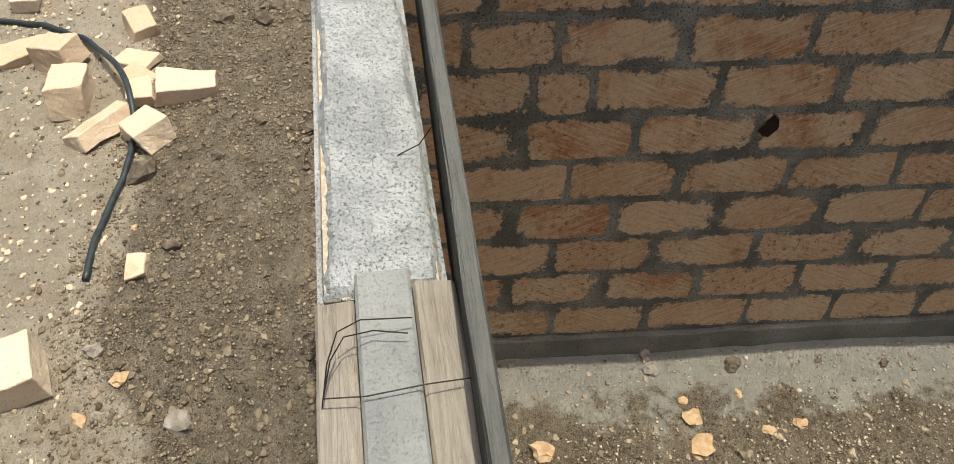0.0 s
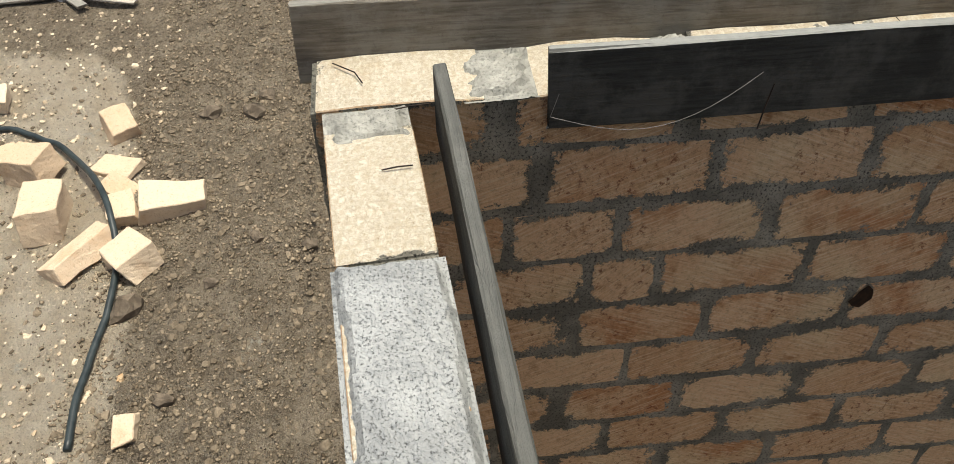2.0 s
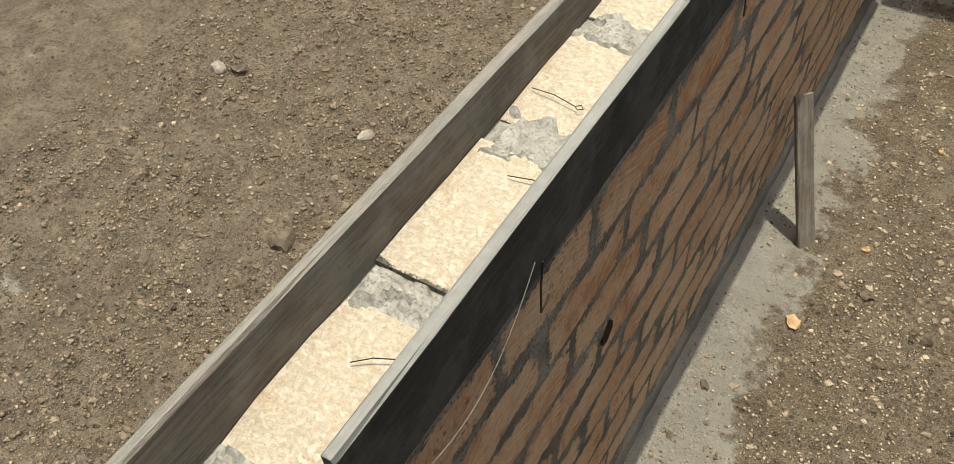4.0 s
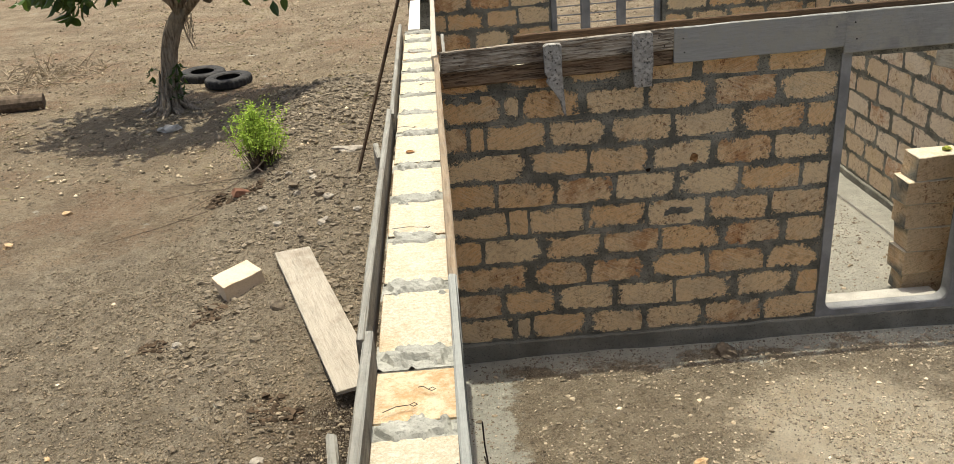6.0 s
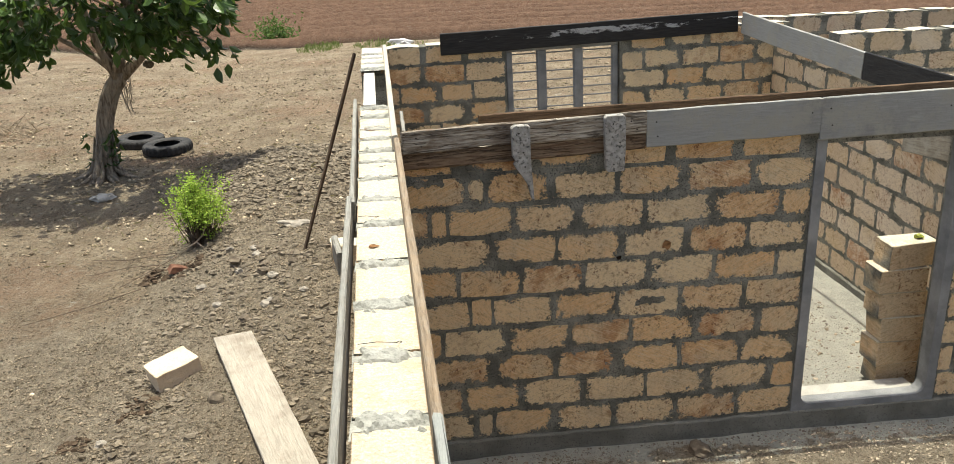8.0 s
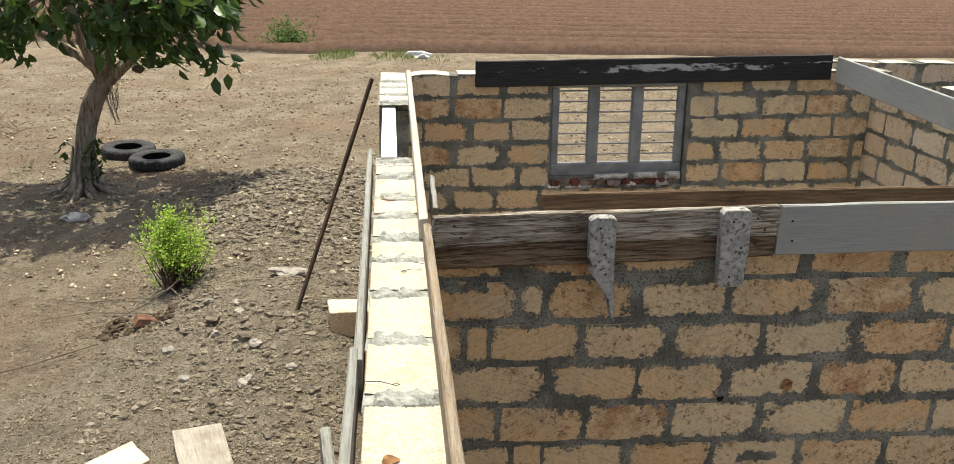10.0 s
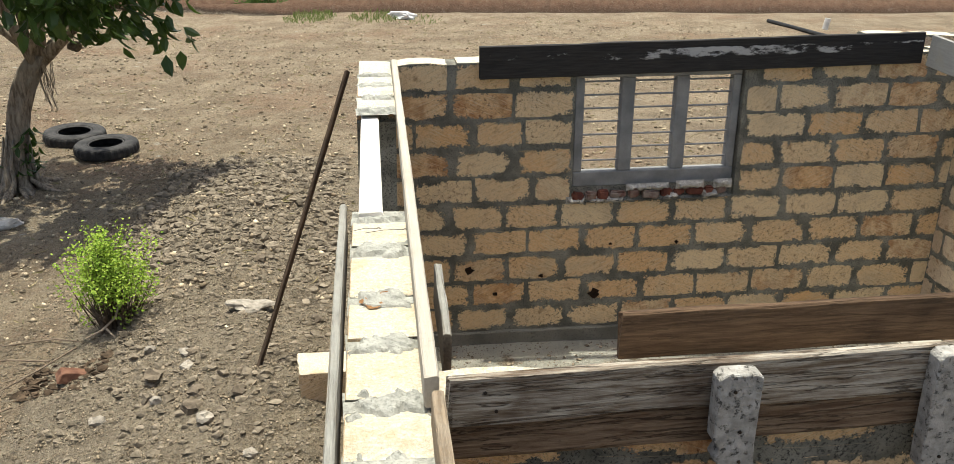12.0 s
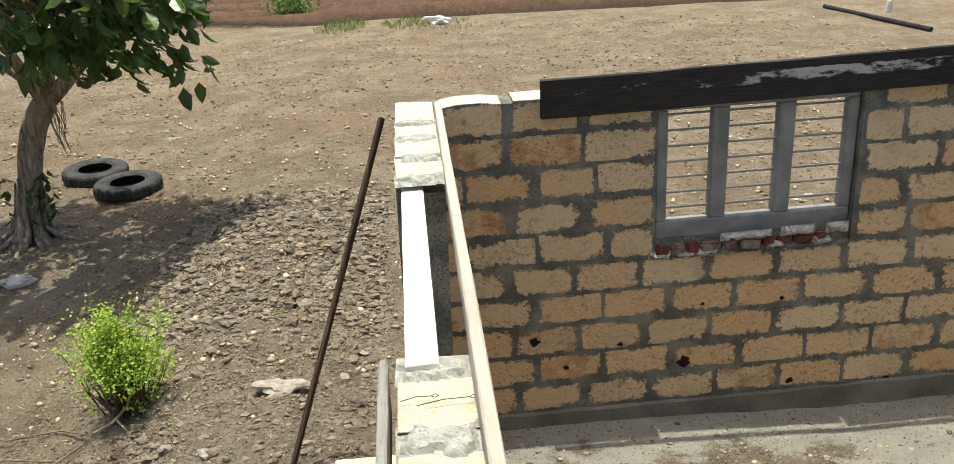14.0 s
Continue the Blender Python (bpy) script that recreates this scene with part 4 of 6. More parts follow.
LOOSE = loose_stone_material()
STACKED = stone_material("limestone_clean", 0.0, (0.68, 0.46, 0.25), (0.80, 0.62, 0.39))
rng = random.Random(77)
for i in range(6):
    shift = (0.03, -0.012, 0.022, 0.0, -0.02, 0.045)[i]
    ob = loose_block(pose(4.045 - 0.01 * i + shift, 6.85 + rng.uniform(-0.008, 0.008), 0.10 + i * 0.212, 0, 0, rng.uniform(-5, 5)), (0.41, 0.235, 0.208), 40 + i, "tan limestone block in a stack behind the doorway", "stacked blocks", STACKED, 0.45)
ob = part("leaf_scrap", lump_bm(random.Random(3), (0.045, 0.03, 0.02), 0.5, 1), simple_material("yellow_green_scrap", (0.10, 0.14, 0.02), (0.40, 0.42, 0.08), 60, 0.7, 0.002), None, "", pose(4.12, 6.83, 0.10 + 6 * 0.212 + 0.018))
tagged(ob, "yellow and green crumpled scrap on the block stack", "scrap")
ob = part("board_piece", plank_bm(0.85, 0.34, 0.025, random.Random(15), 6, 0.004), BOARD_MID, None, "", pose(4.372, 6.70, 2.33, 4, 0, 90) @ pose(0, 0, 0, 0, 6, 0))
tagged(ob, "grey board piece leaning on the side wall", "board")

# ---- window ----
window = thing("window_1", NORTH @ pose(0, -11.0, 0), "grey cast concrete window grille with steel bars", "window", kind="structure")
X0, X1, Z0, Z1 = 1.495, 2.85, 1.455, 2.42
for name, args in (("window_sill", (X0, 11.04, Z0, X1, 11.13, Z0 + 0.125)), ("window_head", (X0, 11.04, Z1 - 0.07, X1, 11.13, Z1)), ("jamb", (X0, 11.042, Z0 + 0.125, X0 + 0.075, 11.128, Z1 - 0.07)), ("jamb", (X1 - 0.07, 11.042, Z0 + 0.125, X1, 11.128, Z1 - 0.07)), ("mullion", (1.868, 11.042, Z0 + 0.125, 1.978, 11.128, Z1 - 0.07)), ("mullion", (2.312, 11.042, Z0 + 0.125, 2.422, 11.128, Z1 - 0.07))):
    bm = bmesh.new()
    box(bm, *args)
    bmesh.ops.bevel(bm, geom=list(bm.edges), offset=0.008, segments=1, affect="EDGES")
    part(name, bm, CONCRETE, window)
GREYBAR = simple_material("grey_painted_bar", (0.20, 0.205, 0.21), (0.32, 0.325, 0.33), 40, 0.6, 0.0005, 0.3, 0.3)
for i in range(7):
    z = Z0 + 0.21 + i * 0.108
    for a, b in ((X0 + 0.07, 1.872), (1.974, 2.316), (2.418, X1 - 0.066)):
        part("steel_bar", rod_bm([(a, 11.085, z), (b, 11.085, z)], 0.0085, 6), GREYBAR, window)
REDBRICK = simple_material("red_brick", (0.10, 0.036, 0.027), (0.20, 0.078, 0.052), 18, 0.95, 0.006)
CRUSTED = simple_material("mortar_crusted_brick", (0.13, 0.06, 0.045), (0.28, 0.235, 0.20), 14, 0.95, 0.01)
rng = random.Random(21)
x = 1.495
while x < 2.80:
    w = rng.choice((0.075, 0.09, 0.11, 0.14))
    bm = bmesh.new()
    box(bm, 0, 0, 0, w, 0.12, rng.uniform(0.055, 0.082))
    bmesh.ops.bevel(bm, geom=list(bm.edges), offset=0.012, segments=2, affect="EDGES")
    for v in bm.verts:
        v.co += noise.noise_vector(v.co * 22 + Vector((x * 9, 0, 0))) * 0.014
    ob = part("sill_brick", bm, CRUSTED if rng.random() < 0.35 else REDBRICK, None, "", NORTH @ pose(x, -0.022 + rng.uniform(-0.012, 0.008), 1.35 + 0.012 * (x - 1.4), 0, rng.uniform(-5, 5), rng.uniform(-5, 5)))
    tagged(ob, "broken red brick piece bedded in mortar under the window frame", "brick", "bricks under the window")
    x += w + rng.uniform(0.008, 0.028)
LIMECRUST = concrete_material("pale_mortar", (0.40, 0.385, 0.35), (0.62, 0.60, 0.55), 12.0, 0.95, 0.9, 90.0)
part("mortar_bed", patch_bm(1.40, 0.10, 0.012, 55, 0.014, 0.02), MORTAR, wall_north, "rough mortar under the window", pose(2.15, 0.03, 1.352))
for n, (x, z, w, h_) in enumerate(((1.52, 1.352, 0.16, 0.035), (1.78, 1.350, 0.30, 0.03), (2.12, 1.447, 0.36, 0.035), (2.48, 1.455, 0.24, 0.045), (2.66, 1.365, 0.14, 0.04), (2.76, 1.452, 0.16, 0.05), (2.33, 1.362, 0.12, 0.03))):
    part("mortar_crumb", patch_bm(w, h_ + 0.03, 0.02, 610 + n, 0.008, 0.018, 26.0), LIMECRUST, wall_north, "pale crumbled mortar squeezed out round the bricks", pose(x, -0.012, z, 90, 0, 0))
bm = bmesh.new()
box(bm, 1.487, 0.03, 1.347, 2.858, 0.2, 1.457)
part("mortar_bed", bm, MORTAR, wall_north, "rough mortar under the window")
part("mortar_splat", patch_bm(0.27, 0.13, 0.006, 58, 0.012, 0.05), MORTAR, wall_middle, "grey mortar daubed on a block", pose(1.79, 0.0, 1.19, 90, 0, 0))
part("mortar_splat", patch_bm(0.30, 0.13, 0.008, 59, 0.012, 0.05), MORTAR, wall_middle, "grey mortar daubed on a block", pose(0.18, 0.0, 2.20, 90, 0, 0))
step = bmesh.new()
box(step, -0.2, -0.3, 0, 0.2, 0.3, 0.16)
bmesh.ops.bevel(step, geom=list(step.edges), offset=0.012, segments=2, affect="EDGES")
ob = part("concrete_step", step, concrete_material("pale_step", (0.40, 0.38, 0.33), (0.58, 0.55, 0.48)), None, "", pose(4.45, 10.62, gz(4.4, 10.6) - 0.01))
tagged(ob, "pale concrete step on the floor by the side wall", "step")

# ---- further rooms ----
wall_back = block_wall("wall_back", pose(4.64, 12.45, 0), 6.2, "pale limestone block wall of a further room", STONE_PALE, shift=0.2, top=2.5)
wall_partition = block_wall("wall_partition", pose(5.3, 10.55, 0), 4.5, "pale limestone block wall of a further room", STONE_PALE, shift=0.1, top=2.5)

# holes and knots in the blocks
RUSTHOLE = simple_material("rusty_hollow", (0.12, 0.055, 0.02), (0.36, 0.20, 0.09), 30, 1.0, 0.004)
# Near black stands in for the shade inside holes; each is a thin patch.
DARKHOLE = simple_material("dark_hollow", (0.008, 0.005, 0.003), (0.035, 0.018, 0.009), 25, 1.0, 0.004)
for n, (m, r) in enumerate(((pose(0.001, 1.56, 1.46, 0, 90, 0), 0.055), (pose(1.704, 10.999, 0.543, 90, 0, 0), 0.06), (pose(0.625, 10.999, 0.786, 90, 0, 0), 0.045), (pose(1.236, 10.999, 0.72, 90, 0, 0), 0.025), (pose(-0.16, 7.13, TOP + 0.001), 0.055), (pose(-0.10, 7.2, TOP + 0.001), 0.03), (pose(-0.16, 4.62, TOP + 0.001), 0.03), (pose(1.90, 6.428, 1.63, 90, 0, 0), 0.05), (pose(0.85, 10.999, 0.561, 90, 0, 0), 0.03), (pose(1.812, 10.999, 0.995, 90, 0, 0), 0.02), (pose(2.508, 10.999, 0.314, 90, 0, 0), 0.035), (pose(3.248, 10.999, 0.264, 90, 0, 0), 0.035), (pose(2.386, 10.999, 0.998, 90, 0, 0), 0.022), (pose(1.554, 6.428, 1.554, 90, 0, 0), 0.025))):
    rr = random.Random(n)
    bm = bmesh.new()
    ring = [bm.verts.new((r * rr.uniform(0.45, 1.15) * math.cos(a * 0.6283), r * rr.uniform(0.4, 1.0) * math.sin(a * 0.6283), 0.004)) for a in range(10)]
    mid = [bm.verts.new((v.co.x * 0.6, v.co.y * 0.6, 0.001)) for v in ring]
    for i in range(10):
        bm.faces.new((ring[i], ring[(i + 1) % 10], mid[(i + 1) % 10], mid[i]))
    bm.faces.new(mid)
    ob = part("block_hollow", bm, RUSTHOLE if n in (4, 5, 6, 7) else DARKHOLE, {0: wall_west, 1: wall_north, 2: wall_north, 3: wall_north, 4: wall_west, 5: wall_west, 6: wall_west, 7: wall_middle, 13: wall_middle}.get(n, wall_north), "dark hollow in a block")
    ob.matrix_basis = ob.parent.matrix_basis.inverted() @ m

# ---- yard: rubble, hose, stones ----
for n, (x, y, dims, turn, tilt, lab) in enumerate((
    (0.02, -2.02, (0.30, 0.42, 0.20), 20, (4, 0), "broken cream limestone block on the lime dust"),
    (-2.40, -2.28, (0.40, 0.25, 0.24), 8, (0, -8), "cream limestone block in the rubble"),
    (-2.04, -1.98, (0.44, 0.17, 0.13), -38, (24, 0), "long cream limestone slab in the rubble"),
    (-2.46, -1.50, (0.22, 0.42, 0.15), 12, (-10, 6), "flat cream limestone slab in the rubble"),
    (-1.97, -1.64, (0.28, 0.25, 0.17), 38, (8, -12), "cream limestone piece in the rubble"),
    (-3.36, -1.99, (0.28, 0.22, 0.14), 28, (0, 10), "cream limestone piece on the gravel"),
    (-2.90, -1.93, (0.20, 0.33, 0.06), -25, (6, 0), "thin limestone flake in the rubble"),
    (-2.68, -1.88, (0.14, 0.26, 0.05), -40, (-4, 5), "thin limestone flake in the rubble"),
    (-3.02, -2.80, (0.24, 0.40, 0.10), 30, (0, 6), "flat limestone slab in the rubble"),
    (-2.90, -2.47, (0.26, 0.30, 0.20), -22, (10, 0), "cream limestone piece in the rubble"),
    (-2.42, -1.80, (0.26, 0.16, 0.12), 15, (0, 0), "cream limestone piece in the rubble"),
    (-3.75, -2.95, (0.25, 0.20, 0.12), 5, (0, 0), "cream limestone piece in the rubble"),
    (-0.77, -1.51, (0.15, 0.11, 0.08), 12, (5, 12), "small limestone chip on the gravel"),
)):
    loose_block(pose(x, y, gz(x, y) - 0.015, tilt[0], tilt[1], turn), dims, 200 + n, lab, "limestone rubble")
DARKROCK = simple_material("dark_rock", (0.075, 0.060, 0.045), (0.20, 0.165, 0.122), 14, 0.95, 0.01)
GREYROCK = simple_material("grey_rock", (0.21, 0.188, 0.155), (0.40, 0.365, 0.31), 14, 0.95, 0.01)
for n, (x, y, r, mt) in enumerate(((-3.42, -1.05, 0.085, 0), (-3.44, -1.37, 0.075, 0), (-3.62, -0.98, 0.06, 0), (-1.62, -1.66, 0.105, 0), (-2.1, -0.95, 0.05, 0), (-1.75, -1.2, 0.05, 0), (0.286, -1.107, 0.075, 1), (-2.0, -0.62, 0.05, 0), (0.13, 1.26, 0.05, 1), (0.05, 1.24, 0.045, 1), (0.14, 1.68, 0.04, 0), (2.17, 6.215, 0.09, 0), (-1.463, 5.28, 0.05, 1), (-1.549, 3.5, 0.045, 0), (-2.113, 3.26, 0.05, 0), (-3.77, 3.43, 0.06, 0), (-3.91, 3.37, 0.07, 1), (-2.31, 2.23, 0.085, 0), (-2.81, 7.38, 0.05, 0), (-1.63, 3.0, 0.03, 1), (-1.35, 9.7, 0.06, 1), (-1.9, 9.4, 0.05, 1), (-1.0, 9.3, 0.045, 1), (-1.55, 8.9, 0.06, 0), (-2.9, 16.9, 0.08, 0), (-1.3, 12.6, 0.07, 0), (-2.2, 10.1, 0.06, 1), (-1.6, 10.7, 0.055, 0))):
    rr = random.Random(300 + n)
    ob = part("rock", lump_bm(rr, (r, r * rr.uniform(0.7, 1.1), r * 0.62), 0.28, 2), (DARKROCK, GREYROCK)[mt], None, "", pose(x, y, gz(x, y) + r * 0.2, 0, 0, rr.uniform(0, 360)))
    tagged(ob, ("dark brown rough rock lying on the ground", "grey rough rock lying on the ground")[mt], "rock", "loose rocks")
# smaller stones and limestone chips about the walls
FLAKE = simple_material("limestone_flake", (0.40, 0.26, 0.135), (0.58, 0.44, 0.28), 18, 0.95, 0.006)
for n, (x, y, r, mt) in enumerate((
        (0.45, 1.39, 0.048, 0), (0.62, 1.39, 0.075, 0), (0.52, 1.91, 0.038, 0), (0.55, 1.74, 0.038, 0), (0.58, 0.63, 0.065, 0), (0.33, 1.65, 0.03, 0), (0.34, 1.37, 0.028, 0),
        (0.17, 1.66, 0.035, 2), (0.19, 2.46, 0.028, 2), (-0.17, -1.62, 0.054, 1), (0.0, -1.46, 0.046, 0), (0.23, -1.61, 0.05, 0), (-0.93, -1.35, 0.06, 2), (-1.12, -1.61, 0.029, 0))):
    rr = random.Random(500 + n)
    ob = part(("stone_chip", "rock", "rock")[mt], lump_bm(rr, (r, r * rr.uniform(0.6, 0.95), r * (0.4 if mt == 0 else 0.65)), 0.35, 2), (FLAKE, GREYROCK, DARKROCK)[mt], None, "", pose(x, y, gz(x, y) + r * 0.15, 0, 0, rr.uniform(0, 360)))
    tagged(ob, ("orange-cream limestone chip lying on the soil", "grey rough rock lying on the ground", "dark brown rough rock lying on the ground")[mt], ("chip", "rock", "rock")[mt], ("limestone chips", "loose rocks", "loose rocks")[mt])
for n, (x, y, r, mt) in enumerate((
        (-1.85, 10.43, 0.08, 2), (-1.61, 10.47, 0.063, 1), (-1.47, 10.08, 0.067, 2), (-1.76, 10.05, 0.058, 1), (-1.14, 9.96, 0.058, 2), (-1.47, 9.86, 0.074, 2), (-1.97, 10.86, 0.046, 1),
        (-0.66, 11.16, 0.068, 2), (-1.63, 7.46, 0.082, 2), (-1.36, 9.18, 0.076, 1), (-1.66, 10.69, 0.06, 1), (-1.17, 10.26, 0.053, 2), (-4.99, 11.2, 0.065, 0), (-5.3, 10.14, 0.065, 0),
        (-2.25, 3.68, 0.03, 2), (-2.27, 3.42, 0.045, 2), (-2.43, 3.21, 0.055, 1), (-2.06, 3.19, 0.05, 2), (-1.51, 3.44, 0.05, 1), (-1.59, 2.95, 0.034, 0), (-1.68, 4.77, 0.055, 1), (-1.66, 4.4, 0.032, 0), (-2.13, 5.55, 0.04, 2), (-2.05, 3.48, 0.04, 2),
        (-2.51, 7.15, 0.05, 1), (-3.15, 5.77, 0.03, 0), (-1.65, 7.56, 0.06, 2), (-4.33, 6.13, 0.03, 1), (0.44, 3.05, 0.042, 0), (0.63, 3.71, 0.03, 0), (0.81, 4.69, 0.03, 0), (1.46, 4.54, 0.036, 0), (1.57, 4.88, 0.055, 0), (1.56, 2.95, 0.036, 1), (0.72, 3.39, 0.04, 2), (1.06, 3.25, 0.033, 2), (0.9, 3.01, 0.03, 2))):
    rr = random.Random(560 + n)
    ob = part(("stone_chip", "rock", "rock")[mt], lump_bm(rr, (r, r * rr.uniform(0.6, 0.95), r * 0.62), 0.35, 2), (FLAKE, GREYROCK, DARKROCK)[mt], None, "", pose(x, y, gz(x, y) + r * 0.15, 0, 0, rr.uniform(0, 360)))
    tagged(ob, ("orange-cream limestone chip lying on the soil", "grey rough rock lying on the ground", "dark brown rough rock lying on the ground")[mt], ("chip", "rock", "rock")[mt], ("limestone chips", "loose rocks", "loose rocks")[mt])
hose_pts = [(-0.68, -1.78), (-1.0, -1.80), (-1.35, -1.78), (-1.62, -1.75), (-1.98, -1.76), (-2.32, -1.84), (-2.65, -2.0), (-2.98, -2.22), (-3.2, -2.42), (-3.39, -2.71), (-3.47, -2.95), (-3.50, -3.15), (-3.5, -3.6), (-3.4, -4.2)]
smooth_hose = []
for i in range(len(hose_pts) - 1):
    p0, p1, p2, p3 = (Vector(hose_pts[max(0, min(len(hose_pts) - 1, i + d))]) for d in (-1, 0, 1, 2))
    for j in range(4):
        t = j / 4
        q = 0.5 * (2 * p1 + (p2 - p0) * t + (2 * p0 - 5 * p1 + 4 * p2 - p3) * t * t + (3 * p1 - p0 - 3 * p2 + p3) * t ** 3)
        lift = 0.16 * math.exp(-((q.x + 2.5) / 0.5) ** 2)
        smooth_hose.append((q.x, q.y, gz(q.x, q.y) + 0.018 + lift))
ob = part("hose", rod_bm(smooth_hose, 0.021, 10), simple_material("dark_hose", (0.012, 0.02, 0.022), (0.035, 0.05, 0.052), 12, 0.45, 0.001, 0.5))
tagged(ob, "dark blue-black plastic hose curving over the rubble", "hose")
ob.data.shade_smooth()

ob = part("stone_slab", lump_bm(random.Random(66), (0.16, 0.09, 0.035), 0.35, 3), GREYROCK, None, "", pose(-1.23, 11.43, gz(-1.23, 11.43) + 0.02, 0, 5, 10))
tagged(ob, "flat pale stone slab lying on the mound", "stone slab")

SHEETING = simple_material("white_plastic", (0.62, 0.62, 0.60), (0.82, 0.82, 0.80), 12, 0.35, 0.012, 0.5)


def crumpled_bm(size, seed, folds=1.0):
    """A crumpled thin bag: a sheet in sharp folds, gathered towards its rim, with a rough underside."""
    rng_ = random.Random(seed)
    o = Vector((rng_.uniform(0, 50), rng_.uniform(0, 50), 0))
    bm = bmesh.new()
    n = 26
    grid = []
    for j in range(n + 1):
        row = []
        for i in range(n + 1):
            u, v = i / n * 2 - 1, j / n * 2 - 1
            r = min(1.0, math.hypot(u, v))
            fold = abs(noise.noise(Vector((u * 2.6, v * 2.6, 0)) + o)) + 0.5 * abs(noise.noise(Vector((u * 6, v * 6, 3)) + o))
            q = noise.noise_vector(Vector((u * 2, v * 2, 9)) + o) * 0.16
            row.append(bm.verts.new(((u + q.x) * size[0], (v + q.y) * size[1], size[2] * ((1 - r * r) * 0.7 + folds * fold * (1.15 - r)))))
        grid.append(row)
    for a, b in zip(grid, grid[1:]):
        for i in range(n):
            bm.faces.new((a[i], a[i + 1], b[i + 1], b[i]))
    bmesh.ops.solidify(bm, geom=list(bm.faces), thickness=0.004)
    return bm


ob = part("plastic_bag", crumpled_bm((0.17, 0.13, 0.10), 4), SHEETING, None, "", pose(3.72, 10.40, gz(3.72, 10.4) + 0.005, 0, 0, 25))
tagged(ob, "crumpled white plastic bag lying on the bare floor", "bag")
ob = part("rock", lump_bm(random.Random(441), (0.17, 0.12, 0.085), 0.3, 3), simple_material("pale_rock", (0.40, 0.375, 0.33), (0.60, 0.57, 0.52), 10, 0.95, 0.01), None, "", pose(-4.60, 14.88, gz(-4.6, 14.88) + 0.02, 0, 0, 15))
tagged(ob, "pale grey rock lying in the shade of the tree", "rock", "loose rocks")

# junk at the yard's end
ob = part("sack", lump_bm(random.Random(61), (0.22, 0.16, 0.12), 0.3, 3), simple_material("white_sack", (0.45, 0.44, 0.42), (0.65, 0.64, 0.62), 9, 0.8, 0.01), None, "", pose(-5.42, -2.82, -0.02, 0, 0, 20))
tagged(ob, "crumpled white plastic sack on the ground", "sack")
ob = part("sack", lump_bm(random.Random(62), (0.15, 0.12, 0.08), 0.3, 3), simple_material("yellow_sack", (0.40, 0.36, 0.10), (0.55, 0.50, 0.22), 9, 0.8, 0.01), None, "", pose(-5.50, -2.50, -0.02, 0, 0, 60))
tagged(ob, "crumpled yellowish plastic sack on the ground", "sack")
for x, y, a, l in ((-5.35, -3.25, 72, 1.15), (-5.7, -3.2, 40, 0.9), (-5.15, -3.4, 95, 0.7)):
    ob = part("scrap_board", plank_bm(l, 0.025, 0.09, random.Random(int(l * 100)), 5, 0.004), BOARD_PALE if l > 1 else BOARD_MID, None, "", pose(x, y, gz(x, y) + 0.055, 0, 0, a))
    tagged(ob, "scrap board lying on the rubble", "board", "scrap boards")

# ---- west yard things ----
def seat(x, y, dz=0.0):
    return gz(x, y) + dz


loose_block(pose(-2.10, 8.10, seat(-2.10, 8.1, -0.02), 6, -10, 35), (0.42, 0.27, 0.20), 401, "pale limestone block lying askew on the dirt", "yard blocks")
loose_block(pose(-0.53, 10.03, seat(-0.55, 10.0, -0.03), 0, 0, 4), (0.37, 0.30, 0.26), 402, "tan limestone block set at the wall foot", "yard blocks", STACKED, 0.8)
loose_block(pose(-2.62, 10.85, seat(-2.62, 10.85, -0.03), 10, 20, 30), (0.22, 0.11, 0.08), 403, "dark red brick half buried in the mound", "yard blocks", simple_material("earthy_brick", (0.10, 0.045, 0.03), (0.20, 0.105, 0.068), 12, 0.95, 0.008))


